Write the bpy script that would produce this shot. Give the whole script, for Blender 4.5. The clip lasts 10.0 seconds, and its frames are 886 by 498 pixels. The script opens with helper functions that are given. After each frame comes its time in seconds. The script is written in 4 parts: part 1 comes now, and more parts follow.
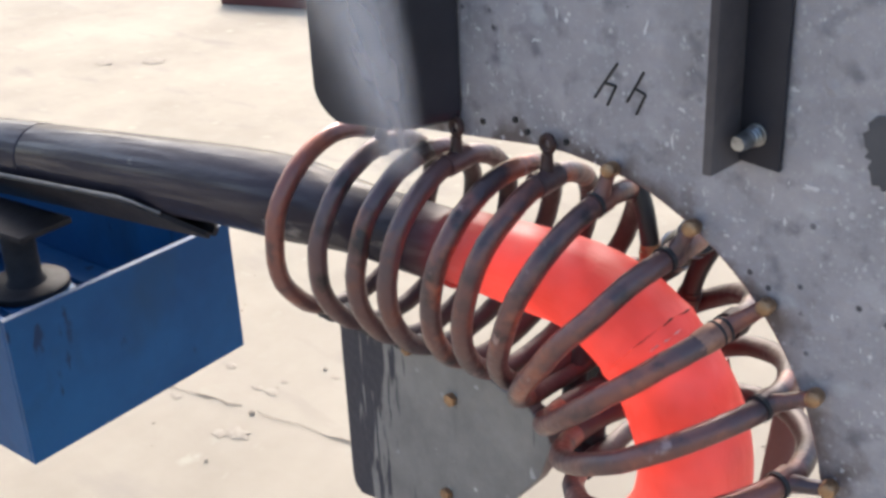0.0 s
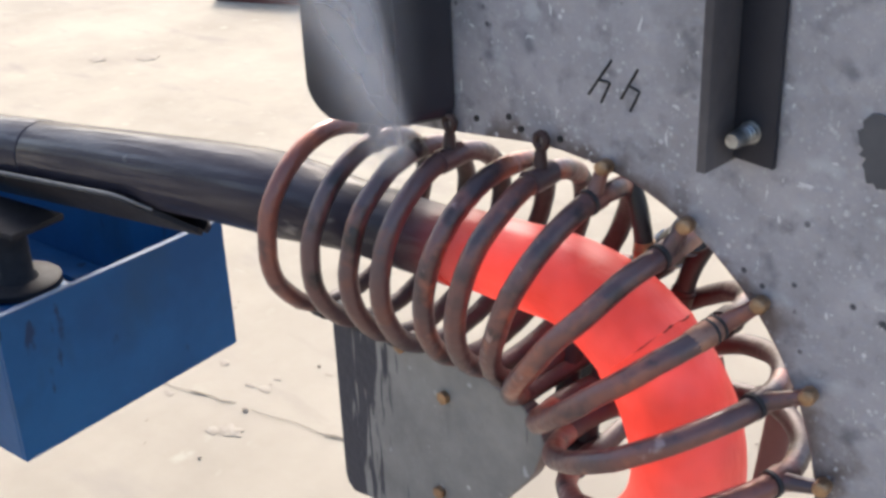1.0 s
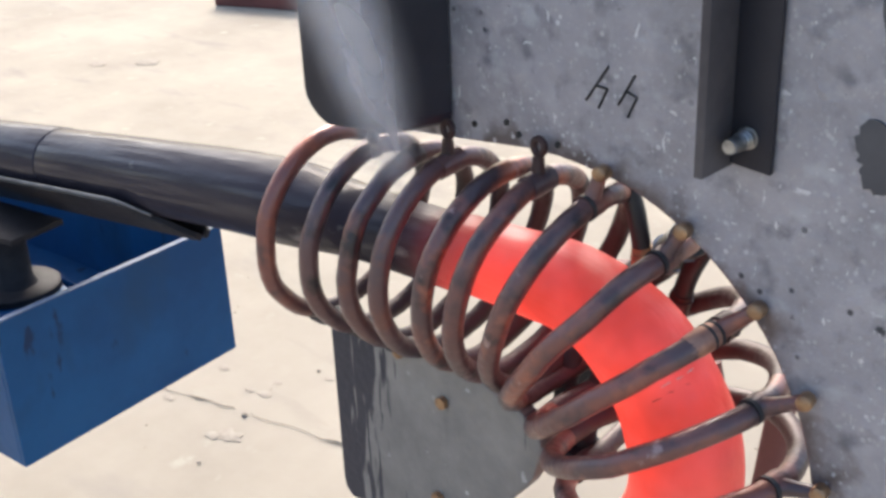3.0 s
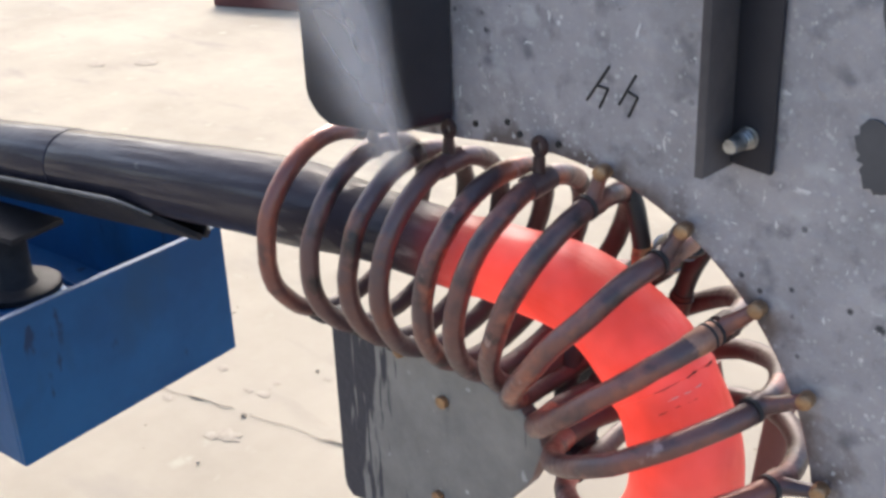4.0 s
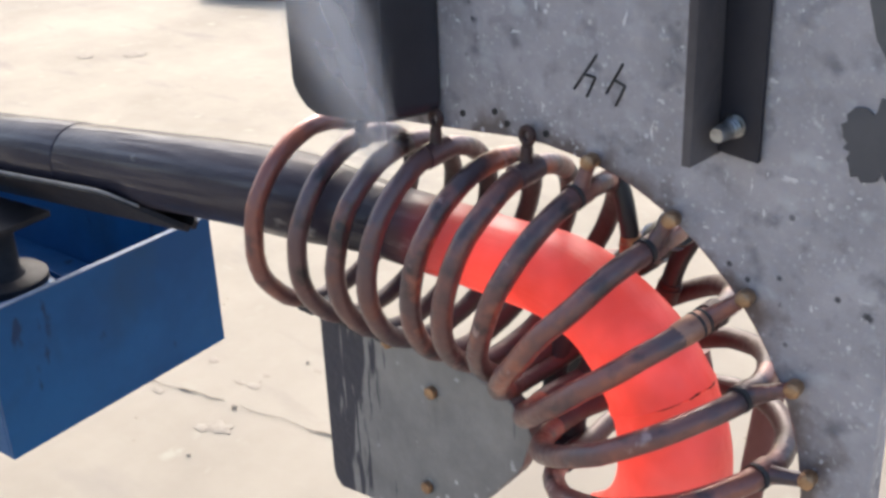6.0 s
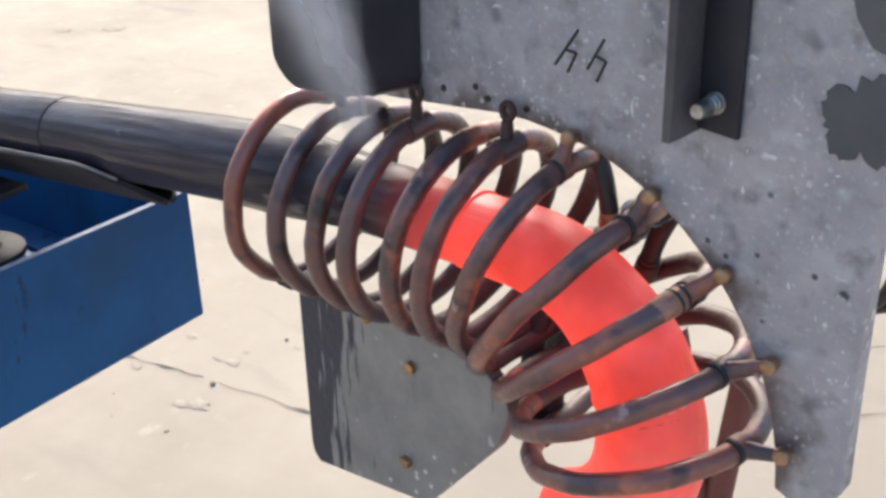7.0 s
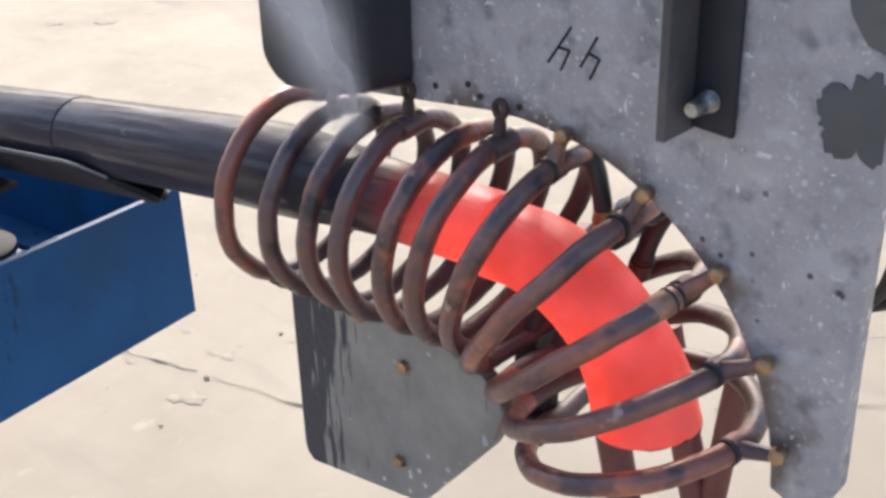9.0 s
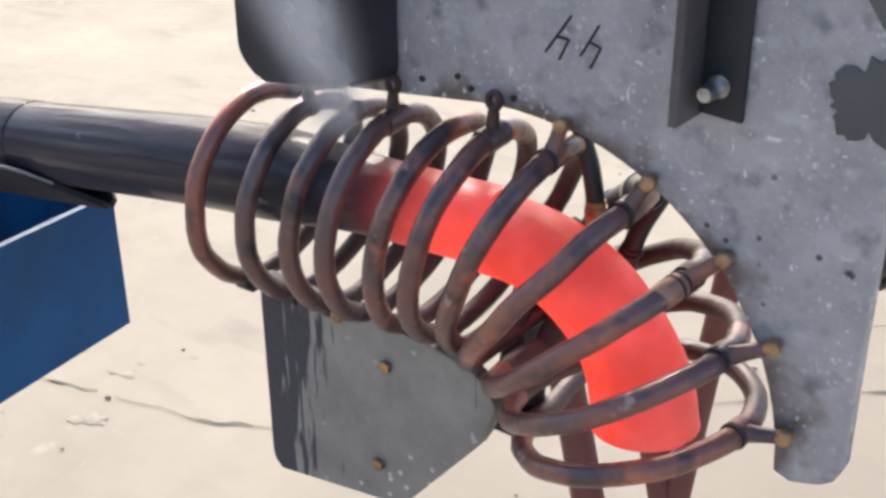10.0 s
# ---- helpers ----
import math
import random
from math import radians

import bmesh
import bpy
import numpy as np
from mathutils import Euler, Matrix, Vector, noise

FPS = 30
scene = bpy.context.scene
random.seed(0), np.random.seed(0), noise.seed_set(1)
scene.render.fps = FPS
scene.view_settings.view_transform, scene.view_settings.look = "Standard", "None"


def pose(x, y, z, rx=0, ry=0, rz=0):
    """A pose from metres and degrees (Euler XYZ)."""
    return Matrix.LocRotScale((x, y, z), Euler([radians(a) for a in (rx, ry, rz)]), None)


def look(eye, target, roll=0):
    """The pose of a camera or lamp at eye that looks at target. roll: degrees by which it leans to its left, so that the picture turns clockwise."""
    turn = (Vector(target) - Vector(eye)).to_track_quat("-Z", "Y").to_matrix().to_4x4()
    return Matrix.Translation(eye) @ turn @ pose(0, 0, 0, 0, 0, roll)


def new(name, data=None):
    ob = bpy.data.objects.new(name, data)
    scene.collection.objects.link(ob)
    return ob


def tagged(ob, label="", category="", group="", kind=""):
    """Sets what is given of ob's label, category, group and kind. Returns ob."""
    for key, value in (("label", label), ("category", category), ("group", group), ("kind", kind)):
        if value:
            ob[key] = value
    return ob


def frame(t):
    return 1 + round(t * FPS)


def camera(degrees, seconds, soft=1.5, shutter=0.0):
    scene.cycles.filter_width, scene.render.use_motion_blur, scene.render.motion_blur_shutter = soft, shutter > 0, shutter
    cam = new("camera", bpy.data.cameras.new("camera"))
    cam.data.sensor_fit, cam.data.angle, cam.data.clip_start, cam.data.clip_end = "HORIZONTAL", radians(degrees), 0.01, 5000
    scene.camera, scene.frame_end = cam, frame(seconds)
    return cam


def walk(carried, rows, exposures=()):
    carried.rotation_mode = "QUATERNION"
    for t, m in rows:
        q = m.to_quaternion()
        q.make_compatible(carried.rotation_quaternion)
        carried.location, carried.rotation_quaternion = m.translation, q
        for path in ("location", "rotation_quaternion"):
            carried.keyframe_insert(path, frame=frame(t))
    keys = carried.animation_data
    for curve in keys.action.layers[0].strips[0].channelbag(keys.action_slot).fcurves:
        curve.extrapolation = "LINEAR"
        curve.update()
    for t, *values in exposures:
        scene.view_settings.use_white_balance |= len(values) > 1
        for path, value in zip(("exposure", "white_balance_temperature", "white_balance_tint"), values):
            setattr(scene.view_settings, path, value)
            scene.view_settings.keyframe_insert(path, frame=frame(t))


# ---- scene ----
cam = camera(41.8, 10.0, soft=3.1)
PATH = [
    (0, look((0.4515, -0.5226, 1.7859), (-0.0679, -0.0123, 1.4544), -2.73)),
    (0.5, look((0.4507, -0.5211, 1.7853), (-0.0663, -0.0094, 1.4523), -2.55)),
    (1, look((0.4500, -0.5201, 1.7847), (-0.0660, -0.0077, 1.4513), -2.52)),
    (1.5, look((0.4491, -0.5195, 1.7848), (-0.0666, -0.0074, 1.4504), -2.45)),
    (2, look((0.4495, -0.5187, 1.7852), (-0.0666, -0.0069, 1.4511), -2.55)),
    (2.5, look((0.4506, -0.5187, 1.7854), (-0.0664, -0.0059, 1.4542), -2.56)),
    (4, look((0.4516, -0.5220, 1.7855), (-0.0647, -0.0077, 1.4554), -2.44)),
    (4.5, look((0.4516, -0.5208, 1.7842), (-0.0643, -0.0055, 1.4551), -2.37)),
    (5, look((0.4503, -0.5191, 1.7837), (-0.0636, -0.0031, 1.4525), -2.44)),
    (6.5, look((0.4521, -0.5196, 1.7841), (-0.0526, -0.0011, 1.4428), -2.22)),
    (7, look((0.4521, -0.5197, 1.7818), (-0.0438, 0.0016, 1.4320), -1.61)),
    (7.5, look((0.4520, -0.5153, 1.7840), (-0.0431, 0.0042, 1.4304), -1.77)),
    (8, look((0.4494, -0.5163, 1.7847), (-0.0425, 0.0034, 1.4269), -1.63)),
    (8.5, look((0.4536, -0.5185, 1.7869), (-0.0390, 0.0019, 1.4314), -1.83)),
    (9, look((0.4480, -0.5140, 1.7836), (-0.0433, 0.0081, 1.4285), -1.72)),
    (9.2, look((0.4478, -0.5142, 1.7836), (-0.0434, 0.0079, 1.4285), -1.72)),
    (9.5, look((0.4374, -0.5267, 1.7829), (-0.0531, -0.0043, 1.4271), -1.34)),
    (9.7, look((0.419, -0.535, 1.791), (-0.781, 0.786, 0.887), -1.4)),
    (9.8, look((0.410, -0.545, 1.783), (-0.765, 0.816, 0.908), -0.8)),
    (10, look((0.3918, -0.5547, 1.7707), (-0.0388, 0.0221, 1.4216), -0.32)),
]
walk(cam, PATH, exposures=((0, 0.79), (10, 0.79)))

# ---- light and exposure ----
world = bpy.data.worlds.new("sky")
scene.world = world
world.use_nodes = True
wn = world.node_tree.nodes
sky = wn.new("ShaderNodeTexSky")
sky.sky_type, sky.sun_disc = "NISHITA", False
sky.sun_elevation, sky.sun_rotation = radians(41), radians(312)
sky.dust_density, sky.air_density = 4.0, 1.0
world.node_tree.links.new(sky.outputs[0], wn["Background"].inputs[0])
wn["Background"].inputs[1].default_value = 0.215

sun_data = bpy.data.lights.new("sun", "SUN")
sun_data.energy, sun_data.angle, sun_data.color = 1.55, radians(14), (1.0, 0.965, 0.93)
sun = new("sun", sun_data)
sun.matrix_world = look((-5.5, 5.0, 6.5), (0, 0, 0))

# ---- drawing units: 1 unit is half a metre, the drawing's zero lies 1.05 m above the ground ----
U, LIFT = 0.5, 1.05
CX, CZ, BEND = 0.060, 0.61, 0.205      # centre and radius of the pipe's bend
DRAW = Matrix.Translation((0, 0, LIFT)) @ Matrix.Diagonal((U, U, U, 1))


def spot(x, y, z):
    return DRAW @ Vector((x, y, z))


# ---- materials ----
def material(name, base, second=None, scale=20.0, rough=0.5, rough2=None, metal=0.0, bump=0.2, fine=180.0, contrast=0.5, stretch=(1, 1, 1)):
    """Two colours mixed by a broad noise, fine grain in relief and gloss."""
    m = bpy.data.materials.new(name)
    m.use_nodes = True
    nt = m.node_tree
    n, link = nt.nodes, nt.links.new
    b = n["Principled BSDF"]
    geo = n.new("ShaderNodeTexCoord")
    mp = n.new("ShaderNodeMapping")
    mp.inputs["Scale"].default_value = stretch
    link(geo.outputs["Object"], mp.inputs["Vector"])
    broad = n.new("ShaderNodeTexNoise")
    broad.inputs["Scale"].default_value, broad.inputs["Detail"].default_value, broad.inputs["Roughness"].default_value = scale, 6, 0.65
    link(mp.outputs[0], broad.inputs["Vector"])
    grain = n.new("ShaderNodeTexNoise")
    grain.inputs["Scale"].default_value, grain.inputs["Detail"].default_value = fine, 4
    link(mp.outputs[0], grain.inputs["Vector"])
    ramp = n.new("ShaderNodeValToRGB")
    ramp.color_ramp.elements[0].position, ramp.color_ramp.elements[1].position = 0.5 - contrast / 2 * 0.6, 0.5 + contrast / 2 * 0.6
    ramp.color_ramp.elements[0].color = (*base, 1)
    ramp.color_ramp.elements[1].color = (*(second or base), 1)
    link(broad.outputs[0], ramp.inputs[0])
    link(ramp.outputs[0], b.inputs["Base Color"])
    rr = n.new("ShaderNodeMapRange")
    rr.inputs["To Min"].default_value, rr.inputs["To Max"].default_value = rough, rough2 if rough2 is not None else min(1, rough + 0.2)
    link(grain.outputs[0], rr.inputs["Value"])
    link(rr.outputs[0], b.inputs["Roughness"])
    b.inputs["Metallic"].default_value = metal
    bp = n.new("ShaderNodeBump")
    bp.inputs["Strength"].default_value, bp.inputs["Distance"].default_value = bump, 0.002
    mixh = n.new("ShaderNodeMath")
    mixh.operation = "ADD"
    link(broad.outputs[0], mixh.inputs[0])
    link(grain.outputs[0], mixh.inputs[1])
    link(mixh.outputs[0], bp.inputs["Height"])
    link(bp.outputs[0], b.inputs["Normal"])
    return m


def overlay(m, colour, scale, low, high, stretch=(1, 1, 1), rough=None, offset=(0, 0, 0)):
    """Spots or streaks of a second coat over a material's colour."""
    nt = m.node_tree
    n, link = nt.nodes, nt.links.new
    b = n["Principled BSDF"]
    tc, mp, no, ra, mx = (n.new("ShaderNode" + k) for k in ("TexCoord", "Mapping", "TexNoise", "MapRange", "MixRGB"))
    mp.inputs["Scale"].default_value, mp.inputs["Location"].default_value = stretch, offset
    no.inputs["Scale"].default_value, no.inputs["Detail"].default_value = scale, 5
    ra.inputs["From Min"].default_value, ra.inputs["From Max"].default_value = low, high
    link(tc.outputs["Object"], mp.inputs["Vector"])
    link(mp.outputs[0], no.inputs["Vector"])
    link(no.outputs[0], ra.inputs["Value"])
    old = b.inputs["Base Color"].links[0].from_socket
    link(ra.outputs[0], mx.inputs["Fac"])
    link(old, mx.inputs["Color1"])
    mx.inputs["Color2"].default_value = (*colour, 1)
    link(mx.outputs[0], b.inputs["Base Color"])
    if rough is not None:
        r0 = b.inputs["Roughness"].links[0].from_socket
        mr = n.new("ShaderNodeMixRGB")
        link(ra.outputs[0], mr.inputs["Fac"])
        link(r0, mr.inputs["Color1"])
        mr.inputs["Color2"].default_value = (rough, rough, rough, 1)
        link(mr.outputs[0], b.inputs["Roughness"])
    return m


GROUND = material("dusty_concrete", (0.325, 0.281, 0.217), (0.41, 0.361, 0.282), 1.3, 0.85, 0.95, 0, 0.15, 60)
overlay(GROUND, (0.40, 0.362, 0.28), 9.0, 0.63, 0.72)
overlay(GROUND, (0.30, 0.262, 0.215), 2.2, 0.58, 0.74, (1, 2.5, 1))


def floor_shade(m, centre, inner, outer, colour, most):
    """Shade round the machine, put into the floor's colour, ragged at its rim."""
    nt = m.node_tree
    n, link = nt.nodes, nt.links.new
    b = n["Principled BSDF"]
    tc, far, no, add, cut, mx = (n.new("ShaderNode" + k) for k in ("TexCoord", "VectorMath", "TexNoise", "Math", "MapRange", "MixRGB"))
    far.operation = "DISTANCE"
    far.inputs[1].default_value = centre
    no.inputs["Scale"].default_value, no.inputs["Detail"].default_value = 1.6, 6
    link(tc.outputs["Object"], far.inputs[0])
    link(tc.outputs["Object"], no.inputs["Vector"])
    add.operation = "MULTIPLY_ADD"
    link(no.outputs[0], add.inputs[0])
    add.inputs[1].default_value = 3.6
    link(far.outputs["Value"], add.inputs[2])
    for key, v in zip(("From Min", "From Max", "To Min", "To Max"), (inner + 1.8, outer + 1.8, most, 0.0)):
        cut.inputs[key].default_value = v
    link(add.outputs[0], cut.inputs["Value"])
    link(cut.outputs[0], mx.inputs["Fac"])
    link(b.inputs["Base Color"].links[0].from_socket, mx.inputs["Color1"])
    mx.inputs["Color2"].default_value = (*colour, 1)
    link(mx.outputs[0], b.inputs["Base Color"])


# the floor's colour darkened towards the machine, in place of shade
floor_shade(GROUND, (0.5, 1.4, 0.0), 0.6, 3.6, (0.25, 0.212, 0.168), 0.7)
BOARD = material("grey_board", (0.255, 0.252, 0.274), (0.395, 0.388, 0.412), 24.0, 0.34, 0.6, 0.15, 0.9, 130, 0.7)
overlay(BOARD, (0.40, 0.405, 0.425), 260.0, 0.60, 0.70, (1, 1, 0.8), 0.3)


def dots(m, colour, scale, radius, low, high):
    """Small round chips and splashes, thicker in some places than in others."""
    nt = m.node_tree
    n, link = nt.nodes, nt.links.new
    b = n["Principled BSDF"]
    tc, vo, cut, no, some, mul, mx = (n.new("ShaderNode" + k) for k in ("TexCoord", "TexVoronoi", "MapRange", "TexNoise", "MapRange", "Math", "MixRGB"))
    link(tc.outputs["Object"], vo.inputs["Vector"])
    link(tc.outputs["Object"], no.inputs["Vector"])
    vo.inputs["Scale"].default_value, no.inputs["Scale"].default_value = scale, scale * 0.16
    for node, vals in ((cut, (radius, radius * 0.5, 0, 1)), (some, (low, high, 0, 1))):
        for key, v in zip(("From Min", "From Max", "To Min", "To Max"), vals):
            node.inputs[key].default_value = v
    link(vo.outputs["Distance"], cut.inputs["Value"])
    link(no.outputs[0], some.inputs["Value"])
    mul.operation = "MULTIPLY"
    link(cut.outputs[0], mul.inputs[0])
    link(some.outputs[0], mul.inputs[1])
    link(mul.outputs[0], mx.inputs["Fac"])
    link(b.inputs["Base Color"].links[0].from_socket, mx.inputs["Color1"])
    mx.inputs["Color2"].default_value = (*colour, 1)
    link(mx.outputs[0], b.inputs["Base Color"])


overlay(BOARD, (0.13, 0.134, 0.148), 7.0, 0.57, 0.74, (1, 1, 0.7))
overlay(BOARD, (0.19, 0.19, 0.208), 55.0, 0.54, 0.70)
overlay(BOARD, (0.40, 0.41, 0.435), 38.0, 0.58, 0.72, (1, 1, 1.3), None, (3, 1, 2))
overlay(BOARD, (0.56, 0.57, 0.59), 120.0, 0.665, 0.70, (1.6, 1, 0.55), 0.3, (1, 4, 0))
overlay(BOARD, (0.56, 0.57, 0.59), 120.0, 0.675, 0.71, (0.5, 1, 1.5), 0.3, (7, 2, 5))


def rust_rim(m):
    """Rust and burnt grease in uneven patches along the arched cut of the board."""
    nt = m.node_tree
    n, link = nt.nodes, nt.links.new
    b = n["Principled BSDF"]
    tc, far, near, no, add, cut, mx = (n.new("ShaderNode" + k) for k in ("TexCoord", "VectorMath", "MapRange", "TexNoise", "Math", "MapRange", "MixRGB"))
    far.operation = "DISTANCE"
    far.inputs[1].default_value = (0.0275, 0, CZ * U + LIFT)
    link(tc.outputs["Object"], far.inputs[0])
    link(tc.outputs["Object"], no.inputs["Vector"])
    no.inputs["Scale"].default_value, no.inputs["Detail"].default_value = 28.0, 6
    link(far.outputs["Value"], near.inputs["Value"])
    for node, vals in ((near, (0.187, 0.225, 0.12, -0.25)), (cut, (0.42, 0.60, 0.0, 0.85))):
        for key, v in zip(("From Min", "From Max", "To Min", "To Max"), vals):
            node.inputs[key].default_value = v
    add.operation = "ADD"
    link(no.outputs[0], add.inputs[0])
    link(near.outputs[0], add.inputs[1])
    link(add.outputs[0], cut.inputs["Value"])
    link(cut.outputs[0], mx.inputs["Fac"])
    link(b.inputs["Base Color"].links[0].from_socket, mx.inputs["Color1"])
    mx.inputs["Color2"].default_value = (0.115, 0.088, 0.078, 1)
    link(mx.outputs[0], b.inputs["Base Color"])


rust_rim(BOARD)
dots(BOARD, (0.60, 0.60, 0.62), 95.0, 0.19, 0.50, 0.64)
dots(BOARD, (0.46, 0.47, 0.49), 190.0, 0.30, 0.46, 0.66)
dots(BOARD, (0.07, 0.073, 0.08), 60.0, 0.14, 0.50, 0.62)
overlay(BOARD, (0.06, 0.063, 0.07), 60.0, 0.69, 0.74)
TONGUE = material("sooty_board", (0.165, 0.160, 0.155), (0.28, 0.27, 0.257), 11.0, 0.45, 0.65, 0.1, 0.6, 130, 0.6)
overlay(TONGUE, (0.12, 0.118, 0.118), 16.0, 0.55, 0.70, (1, 1, 0.45))
overlay(TONGUE, (0.36, 0.36, 0.36), 70.0, 0.68, 0.73)


def tar(m):
    """Black tar that ran down one side of the plate: streaks stretched along z, thinning out from the plate's left edge and downwards."""
    nt = m.node_tree
    n, link = nt.nodes, nt.links.new
    b = n["Principled BSDF"]
    tc, mp, no, sep, gx, gz, add, add2, st, mx = (n.new("ShaderNode" + k) for k in ("TexCoord", "Mapping", "TexNoise", "SeparateXYZ", "MapRange", "MapRange", "Math", "Math", "MapRange", "MixRGB"))
    link(tc.outputs["Object"], mp.inputs["Vector"])
    link(tc.outputs["Object"], sep.inputs[0])
    mp.inputs["Scale"].default_value = (120, 1, 16)
    no.inputs["Scale"].default_value, no.inputs["Detail"].default_value, no.inputs["Distortion"].default_value = 1.0, 5, 0.5
    link(mp.outputs[0], no.inputs["Vector"])
    for node, axis, vals in ((gx, "X", (-0.178, -0.080, 0.21, -0.30)), (gz, "Z", (1.19, 1.37, -0.03, 0.07))):
        link(sep.outputs[axis], node.inputs["Value"])
        for key, v in zip(("From Min", "From Max", "To Min", "To Max"), vals):
            node.inputs[key].default_value = v
    add.operation = add2.operation = "ADD"
    link(no.outputs[0], add.inputs[0])
    link(gx.outputs[0], add.inputs[1])
    link(add.outputs[0], add2.inputs[0])
    link(gz.outputs[0], add2.inputs[1])
    st.inputs["From Min"].default_value, st.inputs["From Max"].default_value = 0.46, 0.53
    link(add2.outputs[0], st.inputs["Value"])
    link(st.outputs[0], mx.inputs["Fac"])
    link(b.inputs["Base Color"].links[0].from_socket, mx.inputs["Color1"])
    mx.inputs["Color2"].default_value = (0.05, 0.05, 0.062, 1)
    link(mx.outputs[0], b.inputs["Base Color"])


tar(TONGUE)
dots(TONGUE, (0.55, 0.54, 0.52), 80.0, 0.22, 0.50, 0.60)
SOOT = material("tar_stain", (0.016, 0.017, 0.02), (0.03, 0.03, 0.034), 14.0, 0.6, 0.8, 0, 0.4, 90)
STAIN = material("oil_stain", (0.050, 0.054, 0.066), (0.072, 0.075, 0.086), 20.0, 0.4, 0.6, 0, 0.2, 120)
BLACK = material("black_paint", (0.016, 0.018, 0.026), (0.028, 0.030, 0.040), 7.0, 0.3, 0.5, 0, 0.12, 120)
DARKSTEEL = material("dark_angle_iron", (0.022, 0.023, 0.031), (0.036, 0.037, 0.046), 12.0, 0.42, 0.6, 0.1, 0.15, 150)
# for the bracket's web: light on that face is put into a paler grey
GREYSTEEL = material("lit_angle_iron", (0.058, 0.056, 0.064), (0.10, 0.096, 0.104), 16.0, 0.38, 0.55, 0.1, 0.2, 150, 0.6)
MILL = material("mill_scale_steel", (0.018, 0.016, 0.025), (0.034, 0.031, 0.043), 10.0, 0.4, 0.55, 0.35, 0.6, 110, 0.7, (0.35, 1, 1))
overlay(MILL, (0.13, 0.12, 0.115), 40.0, 0.64, 0.74, (0.4, 1, 1))
COPPER = material("oxidised_copper", (0.24, 0.086, 0.064), (0.10, 0.064, 0.068), 11.0, 0.26, 0.5, 0.35, 0.45, 170, 0.45)
overlay(COPPER, (0.36, 0.125, 0.075), 24.0, 0.54, 0.68)
overlay(COPPER, (0.035, 0.028, 0.033), 28.0, 0.60, 0.70)
overlay(COPPER, (0.066, 0.044, 0.050), 26.0, 0.53, 0.64, (1, 1, 1), None, (2, 5, 1))
overlay(COPPER, (0.30, 0.20, 0.19), 70.0, 0.64, 0.72)
DARKCOPPER = material("heat_blackened_copper", (0.135, 0.066, 0.062), (0.080, 0.060, 0.070), 13.0, 0.3, 0.5, 0.3, 0.45, 170, 0.5)
overlay(DARKCOPPER, (0.19, 0.075, 0.05), 20.0, 0.60, 0.70)
overlay(DARKCOPPER, (0.024, 0.021, 0.025), 28.0, 0.56, 0.68)
REAR = material("dark_copper", (0.038, 0.027, 0.030), (0.085, 0.048, 0.045), 16.0, 0.38, 0.6, 0.15, 0.4, 150, 0.6)
PALECOPPER = material("scoured_copper", (0.42, 0.24, 0.17), (0.20, 0.10, 0.08), 60.0, 0.35, 0.5, 0.5, 0.3, 170, 0.6)
overlay(PALECOPPER, (0.06, 0.04, 0.035), 60.0, 0.60, 0.66)
OLDCOPPER = material("blackened_copper", (0.06, 0.026, 0.022), (0.035, 0.024, 0.025), 30.0, 0.45, 0.65, 0.2, 0.3, 170)
BRASS = material("brass", (0.46, 0.29, 0.16), (0.15, 0.09, 0.06), 70.0, 0.3, 0.55, 0.7, 0.4, 200, 0.6)
ZINC = material("zinc_plated_steel", (0.48, 0.49, 0.49), (0.20, 0.205, 0.21), 90.0, 0.25, 0.4, 0.85, 0.1, 200)
BLUE = material("blue_paint", (0.004, 0.052, 0.150), (0.008, 0.082, 0.215), 5.0, 0.42, 0.55, 0, 0.10, 100)
overlay(BLUE, (0.010, 0.048, 0.11), 9.0, 0.58, 0.76, (1, 1, 0.5))
overlay(BLUE, (0.008, 0.03, 0.08), 26.0, 0.66, 0.70, (1, 1, 0.4))
WORN = material("worn_blue_edge", (0.11, 0.15, 0.21), (0.03, 0.08, 0.18), 40.0, 0.55, 0.7, 0.0, 0.1, 120)
RAW = material("greasy_steel", (0.012, 0.011, 0.014), (0.032, 0.029, 0.031), 18.0, 0.5, 0.7, 0.1, 0.2, 140)
WORNSTEEL = material("rubbed_steel", (0.10, 0.098, 0.10), (0.20, 0.195, 0.19), 30.0, 0.45, 0.6, 0.2, 0.2, 140)
# red-brown beam; on the legs, the hot pipe's glow put into the colour
LEG = material("red_brown_steel", (0.10, 0.028, 0.026), (0.15, 0.045, 0.04), 9.0, 0.5, 0.7, 0, 0.15, 120)
HOSE = material("black_rubber", (0.012, 0.012, 0.014), (0.02, 0.02, 0.022), 20.0, 0.35, 0.5, 0, 0.1, 150)
STONE = material("grit", (0.22, 0.18, 0.14), (0.34, 0.29, 0.23), 30.0, 0.9, 1.0, 0, 0.3, 120)
DIRT = material("dry_dirt", (0.31, 0.265, 0.21), (0.38, 0.33, 0.262), 30.0, 0.9, 1.0, 0, 0.3, 120)
INK = material("black_marker", (0.012, 0.012, 0.014), (0.02, 0.02, 0.02), 60.0, 0.6, 0.7, 0, 0.0, 200)


